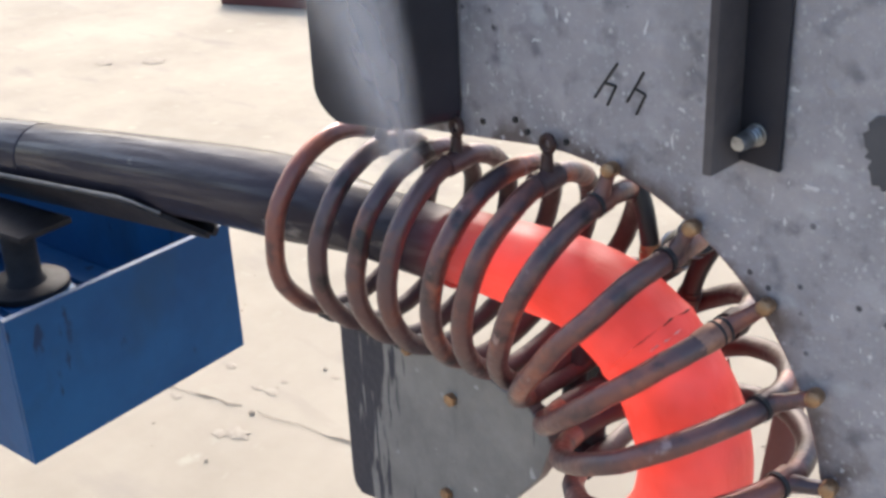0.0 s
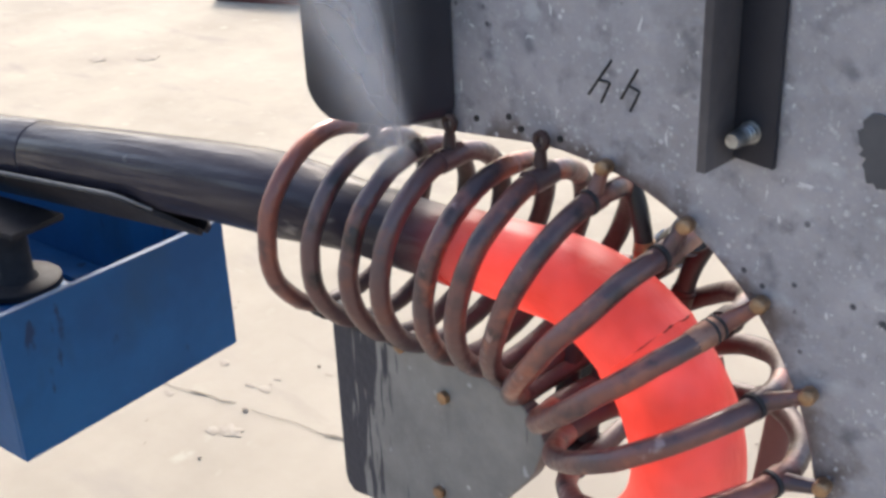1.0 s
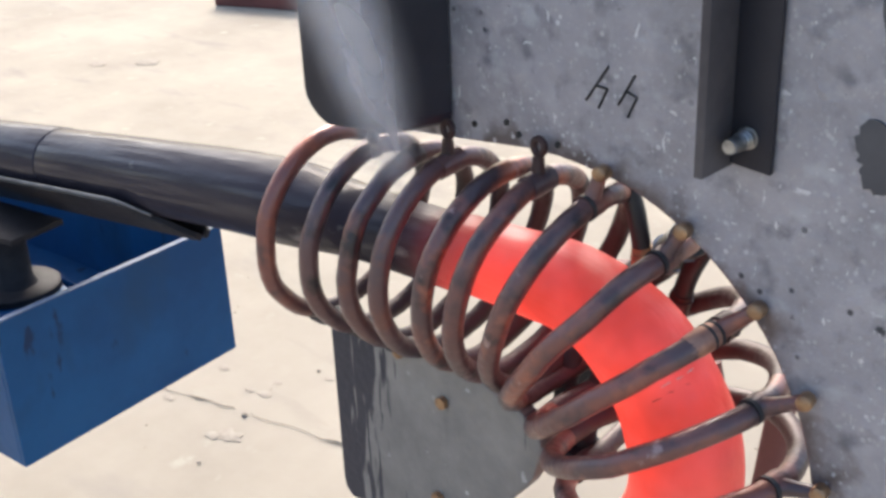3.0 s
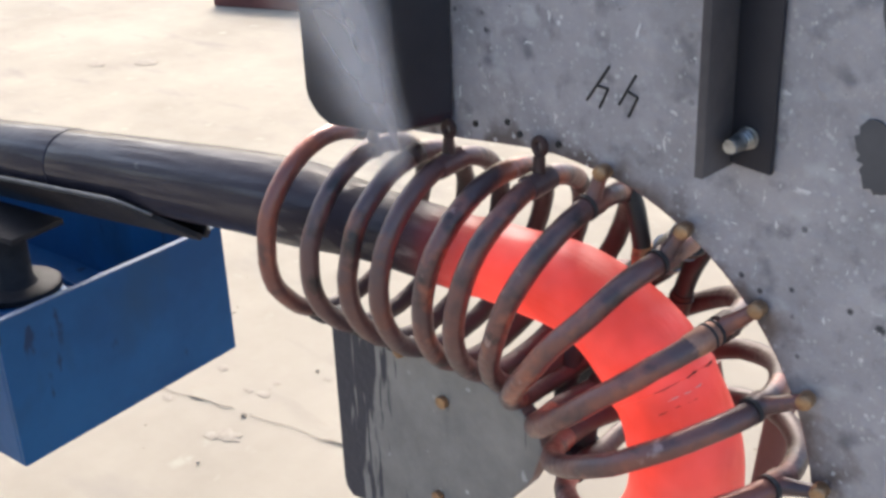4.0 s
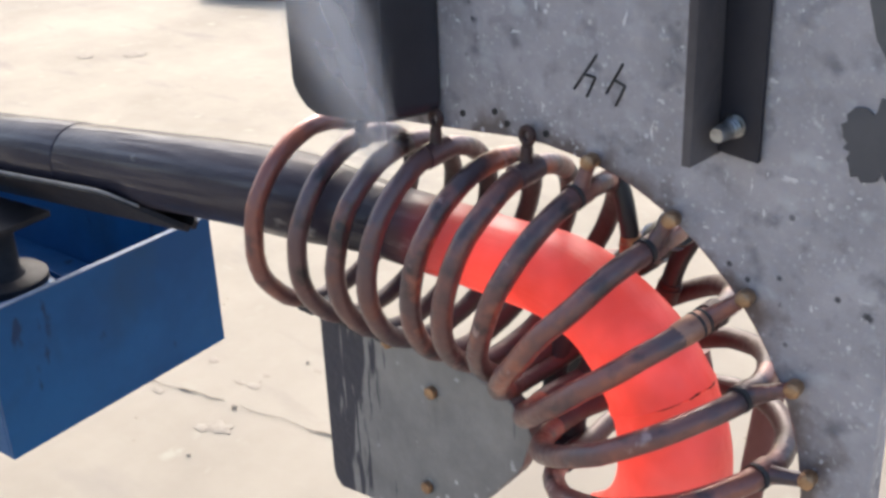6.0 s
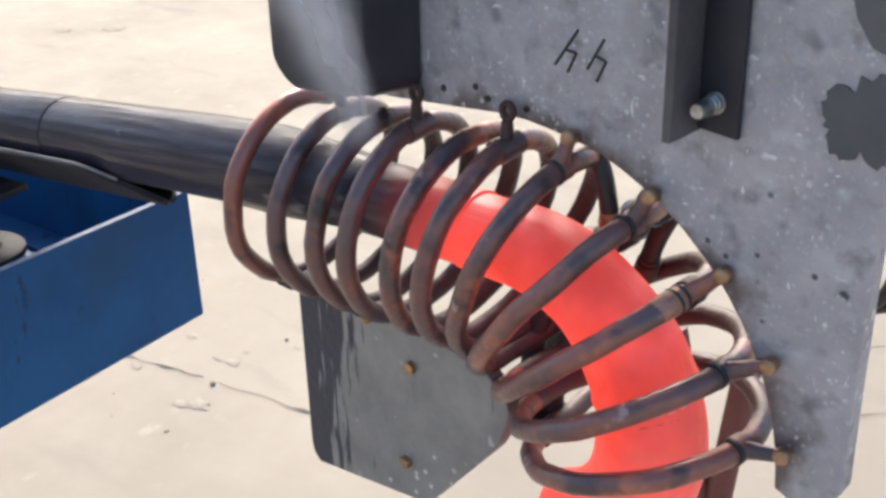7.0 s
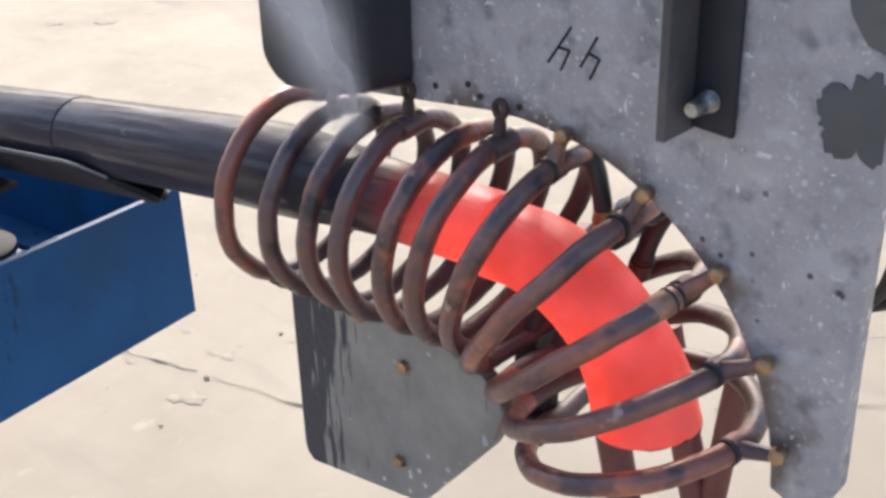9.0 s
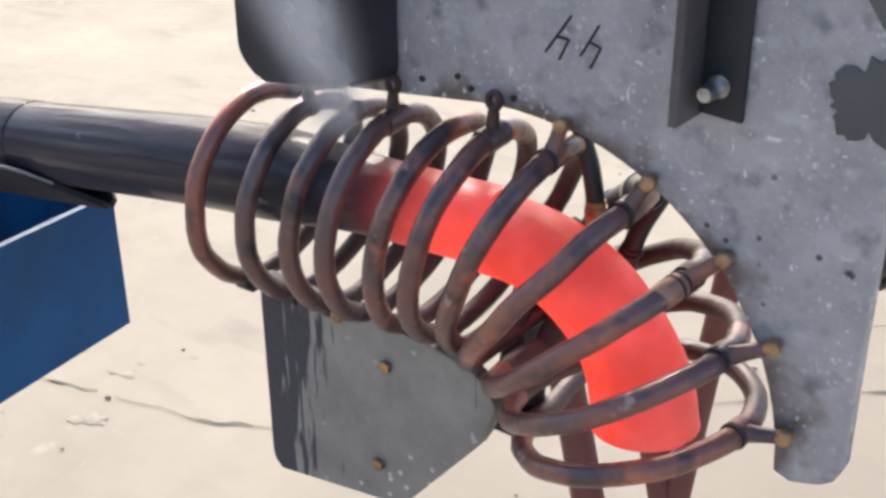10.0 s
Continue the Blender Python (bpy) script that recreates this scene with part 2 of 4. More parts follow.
def film(m, amount=None):
    """A broken film of oil, drawn out along the pipe."""
    nt = m.node_tree
    n, link = nt.nodes, nt.links.new
    tc, mp, no, cut, mul = (n.new("ShaderNode" + k) for k in ("TexCoord", "Mapping", "TexNoise", "MapRange", "Math"))
    mp.inputs["Scale"].default_value = (7, 150, 150)
    no.inputs["Scale"].default_value, no.inputs["Detail"].default_value = 1.0, 5
    link(tc.outputs["Object"], mp.inputs["Vector"])
    link(mp.outputs[0], no.inputs["Vector"])
    link(no.outputs[0], cut.inputs["Value"])
    for key, v in zip(("From Min", "From Max", "To Min", "To Max"), (0.42, 0.66, 0.10, 0.62)):
        cut.inputs[key].default_value = v
    mul.operation = "MULTIPLY"
    mul.inputs[1].default_value = 1.0
    link(cut.outputs[0], mul.inputs[0])
    if amount is not None:
        link(amount, mul.inputs[1])
    link(mul.outputs[0], n["Principled BSDF"].inputs["Coat Weight"])


def hot_steel():
    """Mill-scale steel that glows where it stands inside the coil, most on the inside of the bend, where the coil is closest."""
    m = material("hot_steel", (0.018, 0.016, 0.025), (0.034, 0.031, 0.043), 10.0, 0.4, 0.6, 0.0, 0.6, 110, 0.7, (0.35, 1, 1))
    overlay(m, (0.16, 0.15, 0.15), 45.0, 0.66, 0.74, (0.4, 1, 1))
    nt = m.node_tree
    n, link = nt.nodes, nt.links.new
    b = n["Principled BSDF"]
    geo, sep, heat, ramp, no, dist, near, mul, scale, mix = (n.new("ShaderNode" + k) for k in ("NewGeometry", "SeparateXYZ", "MapRange", "ValToRGB", "TexNoise", "VectorMath", "MapRange", "Math", "MapRange", "MixRGB"))
    link(geo.outputs["Position"], sep.inputs[0])
    link(sep.outputs["X"], heat.inputs["Value"])
    heat.inputs["From Min"].default_value, heat.inputs["From Max"].default_value = -0.100, -0.008
    no.inputs["Scale"].default_value, no.inputs["Detail"].default_value = 20, 3
    link(geo.outputs["Position"], no.inputs["Vector"])
    link(heat.outputs[0], ramp.inputs[0])
    els = ramp.color_ramp.elements
    els[0].position, els[0].color = 0.0, (0.0, 0.0, 0.0, 1)
    els[1].position, els[1].color = 1.0, (0.70, 0.040, 0.024, 1)
    for p, c in ((0.22, (0.025, 0.001, 0.001, 1)), (0.40, (0.12, 0.007, 0.005, 1)), (0.56, (0.42, 0.026, 0.015, 1))):
        els.new(p).color = c
    link(ramp.outputs[0], b.inputs["Emission Color"])
    dist.operation = "DISTANCE"
    link(geo.outputs["Position"], dist.inputs[0])
    dist.inputs[1].default_value = (CX * U, 0, CZ * U + LIFT)
    link(dist.outputs["Value"], near.inputs["Value"])
    for key, v in zip(("From Min", "From Max", "To Min", "To Max"), (0.068, 0.137, 1.24, 0.50)):
        near.inputs[key].default_value = v
    for key, v in zip(("From Min", "From Max", "To Min", "To Max"), (0.36, 0.66, 0.74, 1.16)):
        scale.inputs[key].default_value = v
    link(no.outputs[0], scale.inputs["Value"])
    mul.operation = "MULTIPLY"
    link(near.outputs[0], mul.inputs[0])
    link(scale.outputs[0], mul.inputs[1])
    link(mul.outputs[0], b.inputs["Emission Strength"])
    # the oil burns off where the pipe is hot
    oil = n.new("ShaderNodeMapRange")
    oil.inputs["To Min"].default_value, oil.inputs["To Max"].default_value = 1.0, 0.15
    link(heat.outputs[0], oil.inputs["Value"])
    film(m, oil.outputs[0])
    sheen = n.new("ShaderNodeMapRange")
    sheen.inputs["To Min"].default_value, sheen.inputs["To Max"].default_value = 0.06, 0.32
    link(heat.outputs[0], sheen.inputs["Value"])
    link(sheen.outputs[0], b.inputs["Specular IOR Level"])
    # loose pale scale on the hot length
    link(heat.outputs[0], mix.inputs["Fac"])
    link(b.inputs["Base Color"].links[0].from_socket, mix.inputs["Color1"])
    dusty, coat = n.new("ShaderNodeTexNoise"), n.new("ShaderNodeValToRGB")
    dusty.inputs["Scale"].default_value, dusty.inputs["Detail"].default_value, dusty.inputs["Roughness"].default_value = 16.0, 3, 0.5
    link(geo.outputs["Position"], dusty.inputs["Vector"])
    coat.color_ramp.elements[0].position, coat.color_ramp.elements[0].color = 0.36, (0.055, 0.030, 0.030, 1)
    coat.color_ramp.elements[1].position, coat.color_ramp.elements[1].color = 0.66, (0.16, 0.105, 0.11, 1)
    link(dusty.outputs[0], coat.inputs[0])
    link(coat.outputs[0], mix.inputs["Color2"])
    link(mix.outputs[0], b.inputs["Base Color"])
    return m


HOT = hot_steel()
film(MILL)
for oily in (HOT, MILL):
    shader = oily.node_tree.nodes["Principled BSDF"]
    shader.inputs["Coat Roughness"].default_value = 0.09
    if oily is MILL:
        shader.inputs["Specular IOR Level"].default_value = 0.06
    shader.inputs["Metallic"].default_value = 0.0
for matt in (BLACK, DARKSTEEL, GREYSTEEL, BLUE, BOARD, TONGUE, RAW):
    matt.node_tree.nodes["Principled BSDF"].inputs["Specular IOR Level"].default_value = 0.22
for glossy in (COPPER, DARKCOPPER):
    glossy.node_tree.nodes["Principled BSDF"].inputs["Coat Weight"].default_value = 0.3
    glossy.node_tree.nodes["Principled BSDF"].inputs["Coat Roughness"].default_value = 0.2


# ---- building helpers ----
def part(name, bm, mat, parent=None, label="", smooth=True, at=None, bevel=0.0, segments=2):
    """One mesh object out of a bmesh in drawing units; at: the drawing point that becomes the object's origin."""
    if bevel:
        sharp = [e for e in bm.edges if len(e.link_faces) == 2 and e.calc_face_angle() > 0.6]
        bmesh.ops.bevel(bm, geom=sharp, offset=bevel, segments=segments, affect="EDGES", profile=0.5)
    bmesh.ops.recalc_face_normals(bm, faces=bm.faces[:])
    bm.transform(DRAW)
    where = spot(*at) if at is not None else None
    if where is not None:
        bm.transform(Matrix.Translation(-where))
    for f in bm.faces:
        f.smooth = smooth
    if smooth:
        for e in bm.edges:
            if len(e.link_faces) == 2 and e.calc_face_angle() > 0.7:
                e.smooth = False
    me = bpy.data.meshes.new(name)
    bm.to_mesh(me)
    bm.free()
    me.materials.append(mat)
    ob = new(name, me)
    if parent is not None:
        ob.parent = parent
    if where is not None:
        ob.location = where
    return tagged(ob, label)


def thing(name, label, category, group="", kind="", at=None):
    ob = new(name)
    ob.empty_display_size = 0.05
    if at is not None:
        ob.location = spot(*at)
    return tagged(ob, label, category, group, kind)


def box(x0, x1, y0, y1, z0, z1, bm=None):
    bm = bm or bmesh.new()
    m = Matrix.Translation(((x0 + x1) / 2, (y0 + y1) / 2, (z0 + z1) / 2)) @ Matrix.Diagonal((x1 - x0, y1 - y0, z1 - z0, 1))
    bmesh.ops.create_cube(bm, size=1, matrix=m)
    return bm


def plate(outline, y0, y1, holes=()):
    """A plate in the x-z plane between y0 (front) and y1."""
    bm = bmesh.new()
    vs = [bm.verts.new((x, y0, z)) for x, z in outline]
    f = bm.faces.new(vs)
    r = bmesh.ops.extrude_face_region(bm, geom=[f])
    bmesh.ops.translate(bm, verts=[v for v in r["geom"] if isinstance(v, bmesh.types.BMVert)], vec=(0, y1 - y0, 0))
    return bm


def sweep(points, radius, sides=14, bm=None, caps=True):
    """A round bar along points; radius: a number or one for each point."""
    bm = bm or bmesh.new()
    pts = [Vector(p) for p in points]
    radii = radius if isinstance(radius, (list, tuple)) else [radius] * len(pts)
    tang = [(pts[min(i + 1, len(pts) - 1)] - pts[max(i - 1, 0)]).normalized() for i in range(len(pts))]
    side = tang[0].orthogonal().normalized()
    rings = []
    for p, t, r in zip(pts, tang, radii):
        side = (side - t * side.dot(t)).normalized()
        other = t.cross(side)
        rings.append([bm.verts.new(p + r * (math.cos(a) * side + math.sin(a) * other)) for a in (2 * math.pi * k / sides for k in range(sides))])
    for a, b in zip(rings, rings[1:]):
        for k in range(sides):
            bm.faces.new((a[k], a[(k + 1) % sides], b[(k + 1) % sides], b[k]))
    if caps:
        bm.faces.new(rings[0][::-1])
        bm.faces.new(rings[-1])
    return bm


def smooth_points(points, steps=8):
    """A Catmull-Rom curve through points."""
    p = [Vector(q) for q in points]
    p = [2 * p[0] - p[1]] + p + [2 * p[-1] - p[-2]]
    out = []
    for i in range(1, len(p) - 2):
        for k in range(steps):
            t = k / steps
            out.append(0.5 * (2 * p[i] + (p[i + 1] - p[i - 1]) * t + (2 * p[i - 1] - 5 * p[i] + 4 * p[i + 1] - p[i + 2]) * t * t
                              + (3 * p[i] - p[i - 1] - 3 * p[i + 1] + p[i + 2]) * t ** 3))
    out.append(p[-2])
    return out


def hexagon(centre, axis, radius, height, sides=6):
    bm = bmesh.new()
    q = Vector(axis).normalized().to_track_quat("Z", "Y").to_matrix().to_4x4()
    bmesh.ops.create_cone(bm, cap_ends=True, segments=sides, radius1=radius, radius2=radius, depth=height,
                          matrix=Matrix.Translation(Vector(centre) + Vector(axis).normalized() * height / 2) @ q)
    return bm


def ball(centre, radius, squash=(1, 1, 1), sub=2, bm=None):
    bm = bm or bmesh.new()
    bmesh.ops.create_icosphere(bm, subdivisions=sub, radius=radius, matrix=Matrix.Translation(centre) @ Matrix.Diagonal((*squash, 1)))
    return bm


# ---- the pipe's line: straight and slightly rising, then a bend downwards ----
RISE, STEEP = radians(2.0), radians(8.2)
EASE0, EASE1 = -0.30, -0.70
TH0 = math.pi / 2 + RISE
SEAM = BEND * (TH0 - radians(30.0))     # where the seam of the leading elbow is drawn before it is moved


def station(s):
    """Point, tangent and outward normal at length s from the start of the bend."""
    if s <= 0:
        c = Vector((CX + BEND * math.cos(TH0), 0, CZ + BEND * math.sin(TH0)))
        way = lambda a: Vector((math.cos(a), 0, math.sin(a)))
        a, p = RISE, c + way(RISE) * max(s, EASE0)
        if s < EASE0:                               # the line sags a little, then runs straight
            bow = (EASE0 - EASE1) / (STEEP - RISE)
            a = RISE + min(1.0, (EASE0 - s) / (EASE0 - EASE1)) * (STEEP - RISE)
            p = p - bow * Vector((math.sin(a) - math.sin(RISE), 0, math.cos(RISE) - math.cos(a)))
            if s < EASE1:
                p = p + way(STEEP) * (s - EASE1)
        return p, way(a), Vector((-math.sin(a), 0, math.cos(a)))
    a = TH0 - s / BEND
    n = Vector((math.cos(a), 0, math.sin(a)))
    return Vector((CX, 0, CZ)) + BEND * n, Vector((math.sin(a), 0, -math.cos(a))), n


def bore(s):
    """The pipe's outer radius: drawn in before the hot zone, widened by the mandrel in the bend."""
    knots = ((-9, 0.0695), (-0.52, 0.0695), (-0.27, 0.0545), (-0.1, 0.0535), (0.08, 0.058), (0.2, 0.0655), (0.33, 0.0705), (9, 0.0705))
    for (a, ra), (b, rb) in zip(knots, knots[1:]):
        if s <= b:
            k = (s - a) / (b - a)
            k = k * k * (3 - 2 * k)
            return ra + (rb - ra) * k
    return knots[-1][1]


def flare(s):
    """The lips of the two pipe ends that meet at the seam."""
    return 0.0026 * math.exp(-((s - SEAM) / 0.008) ** 2)


def pipe_piece(s0, s1, wall=0.0, steps=None, sides=48, wobble=0.0):
    """A length of pipe from s0 to s1; wall > 0 leaves it hollow."""
    bm = bmesh.new()
    steps = steps or max(2, int((s1 - s0) / 0.012))
    stages = [(s0 + (s1 - s0) * i / steps, 0.0) for i in range(steps + 1)]
    if wall:
        stages = stages + [(s, wall) for s, _ in reversed(stages)]
    rings = []
    for s, inset in stages:
        p, t, n = station(s)
        r = bore(s) + flare(s) - inset
        ring = []
        for k in range(sides):
            a = 2 * math.pi * k / sides
            rr = r * (1 + wobble * noise.noise((s * 9, math.cos(a) * 1.3, math.sin(a) * 1.3)))
            ring.append(bm.verts.new(p + rr * (math.cos(a) * n - math.sin(a) * Vector((0, 1, 0)))))
        rings.append(ring)
    pairs = list(zip(rings, rings[1:]))
    if wall:
        pairs.append((rings[-1], rings[0]))
    for a, b in pairs:
        for k in range(sides):
            bm.faces.new((a[k], a[(k + 1) % sides], b[(k + 1) % sides], b[k]))
    if not wall:
        bm.faces.new(rings[0][::-1])
        bm.faces.new(rings[-1])
    return bm


# ---- the ground ----
def build_ground():
    bm = bmesh.new()
    bmesh.ops.create_grid(bm, x_segments=60, y_segments=60, size=80)
    for v in bm.verts:
        v.co.z = -2.1 + (0.02 * noise.noise(v.co * 0.4) if v.co.length < 40 else 0)
    bmesh.ops.scale(bm, vec=(8, 8, 1), verts=[v for v in bm.verts if max(abs(v.co.x), abs(v.co.y)) > 79])
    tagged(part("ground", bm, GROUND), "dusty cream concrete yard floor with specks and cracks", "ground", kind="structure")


build_ground()

# ---- mounting board with the arch cut for the coil ----
ARCH = 0.376


def build_board():
    out = [(-0.26, 1.75), (-0.26, 0.957), (-0.22, 0.962), (-0.10, 0.973), (0.01, 0.984), (0.06, 0.985), (0.10, 0.981)]
    for a in range(74, 2, -4):
        out.append((0.055 + ARCH * math.cos(radians(a)), CZ + ARCH * math.sin(radians(a))))
    out += [(0.431, 0.62), (0.452, 0.612), (0.486, 0.622), (0.500, 0.632), (0.508, 0.650), (0.506, 0.80), (0.508, 1.75)]
    board = part("board", plate(out, 0.0, 0.03), BOARD, label="", smooth=False, bevel=0.003)
    board.name = "mounting_board"
    tagged(board, "grey speckled mounting board with an arched cut-out", "board")
    # dark stain near the right edge: a thin skin of oil with a ragged rim
    rim = []
    rnd = random.Random(3)
    for k in range(48):
        a = 2 * math.pi * k / 48
        q = 1 + 0.45 * noise.noise((math.cos(a) * 1.6, math.sin(a) * 1.6, 4)) + 0.25 * noise.noise((math.cos(a) * 5, math.sin(a) * 5, 9)) + rnd.uniform(-0.03, 0.03)
        rim.append((min(0.504, 0.474 + 0.042 * q * math.cos(a)), 1.076 + 0.046 * q * math.sin(a)))
    part("stain", plate(rim, -0.0025, 0.001), STAIN, board, "dark oil stain", smooth=False)
    rim2 = [(0.445, 1.75), (0.44, 1.30), (0.446, 1.21), (0.457, 1.175), (0.475, 1.15), (0.503, 1.14), (0.503, 1.75)]
    part("stain", plate(rim2, -0.0015, 0.001), overlay(material("grey_smear", (0.07, 0.073, 0.08), (0.10, 0.104, 0.11), 12.0, 0.4, 0.6), (0.14, 0.14, 0.15), 30, 0.6, 0.7), board, "grey smear", smooth=False)
    # two hand-drawn marks
    for a, b, c, d in (((0.104, 1.064), (0.136, 1.110), (0.118, 1.084), (0.1345, 1.083)), ((0.150, 1.067), (0.172, 1.105), (0.160, 1.085), (0.1755, 1.080))):
        low = (d[0] - 0.012, d[1] - 0.025)
        bm = bmesh.new()
        for p, q in ((a, b), (c, d), (d, low)):
            sweep([(p[0], -0.0006, p[1]), (q[0], -0.0006, q[1])], 0.0017, 6, bm)
        part("mark", bm, INK, board, "hand-drawn black mark")
    # small drilled holes along the lower edge
    for x, z in ((0.0, 1.0), (-0.075, 0.999), (0.062, 1.0), (-0.02, 1.012)):
        part("hole", hexagon((x, 0.001, z), (0, -1, 0), 0.0042, 0.003, 12), INK, board, "dark drilled hole")
    return board


build_board()


# ---- post in front of the board ----
def build_post():
    out = [(-0.322, 1.75), (-0.322, 1.022), (-0.319, 1.010), (-0.310, 0.997), (-0.296, 0.985), (-0.276, 0.977), (-0.125, 0.990), (-0.113, 0.997), (-0.110, 1.010), (-0.110, 1.75)]
    bm = plate(out, -0.078, -0.003)
    for v in bm.verts:                              # its side slants back to the board
        if v.co.y < -0.05 and v.co.x > -0.13:
            v.co.x -= 0.028
    post = part("black_post", bm, BLACK, smooth=False, bevel=0.003, segments=3)
    tagged(post, "black painted steel post with a rounded lower corner", "post")


build_post()


# ---- angle iron with its bolt ----
def build_bracket():
    t = thing("angle_iron_bracket", "dark angle iron bracket bolted upright to the grey board", "bracket", at=(0.292, 0, 1.03))
    o = (0.292, 0, 1.03)
    web = plate([(0.291, 1.75), (0.291, 1.030), (0.302, 1.030), (0.302, 1.75)], -0.062, -0.002)
    flange = plate([(0.302, 1.75), (0.302, 1.034), (0.350, 1.030), (0.350, 1.75)], -0.010, -0.002)
    for nm, bm in (("web", web), ("flange", flange)):
        ob = part(nm, bm, GREYSTEEL if nm == "web" else DARKSTEEL, t, "grey web, lit tone put into its colour" if nm == "web" else "", bevel=0.0015, at=o)
        ob.location = (0, 0, 0)
    c = (0.322, -0.010, 1.066)
    for nm, bm in (("washer", hexagon(c, (0, -1, 0), 0.0125, 0.003, 24)),):
        ob = part(nm, bm, ZINC, t, "zinc plated", bevel=0.001, at=o)
        ob.location = (0, 0, 0)
    bm = bmesh.new()
    line, radii = [], []
    for k in range(5):
        y = -0.013 - k * 0.0064
        line += [(c[0], y, c[2]), (c[0], y - 0.0022, c[2]), (c[0], y - 0.0044, c[2]), (c[0], y - 0.0060, c[2])]
        radii += [0.0086, 0.0107 - 0.0005 * k, 0.0107 - 0.0005 * k, 0.0086]
    sweep(line + [(c[0], line[-1][1] - 0.003, c[2])], radii + [0.0075], 20, bm)
    ob = part("threaded_bolt", bm, ZINC, t, "zinc plated threaded bolt end", at=o)
    ob.location = (0, 0, 0)


build_bracket()


# ---- tongue plate inside the bend ----
def build_tongue():
    out = [(-0.353, 0.657), (-0.353, 0.345), (-0.349, 0.327), (-0.335, 0.314), (-0.10, 0.352), (-0.078, 0.366), (0.045, 0.515), (0.056, 0.535), (0.072, 0.585), (0.062, 0.612), (0.03, 0.632), (-0.03, 0.645), (-0.12, 0.652)]
    tongue = part("inner_plate", plate(out, -0.045, -0.018), TONGUE, smooth=False, bevel=0.003)
    tagged(tongue, "grey plate inside the bend with tar streaks and brass screws", "plate")
    for c in ((-0.110, 0.588), (-0.195, 0.640), (-0.128, 0.415)):
        part("brass_screw", hexagon((c[0], -0.045, c[1]), (0, -1, 0), 0.0105, 0.010), BRASS, tongue, "brass hexagon screw", bevel=0.0015)


build_tongue()


# ---- induction coil ----
# each loop: its outermost and innermost point on the bend's plane (x, z), and how far it bulges to the front
LOOPS = (((-0.365, 0.926), (-0.388, 0.637), 0.134), ((-0.262, 0.931), (-0.292, 0.643), 0.134), ((-0.180, 0.937), (-0.212, 0.645), 0.134),
         ((-0.115, 0.942), (-0.150, 0.652), 0.135), ((-0.022, 0.948), (-0.078, 0.658), 0.135), ((0.040, 0.951), (-0.026, 0.660), 0.136),
         ((0.129, 0.947), (0.022, 0.660), 0.136), ((0.233, 0.906), (0.035, 0.648), 0.140), ((0.311, 0.841), (0.068, 0.632), 0.140),
         ((0.365, 0.761), (0.092, 0.602), 0.140), ((0.395, 0.670), (0.112, 0.567), 0.140))
TIPS = {6: (0.137, 0.985), 7: (0.251, 0.942), 8: (0.349, 0.875), 9: (0.415, 0.786), 10: (0.442, 0.679)}
TUBE = 0.0141


def loop_point(outer, inner, bulge, phi):
    """phi 0: outermost, 90 degrees: towards the viewer, 180: innermost, 270: behind."""
    o, i = Vector((outer[0], 0, outer[1])), Vector((inner[0], 0, inner[1]))
    return (o + i) / 2 + (o - i) / 2 * math.cos(phi) - Vector((0, bulge, 0)) * math.sin(phi)


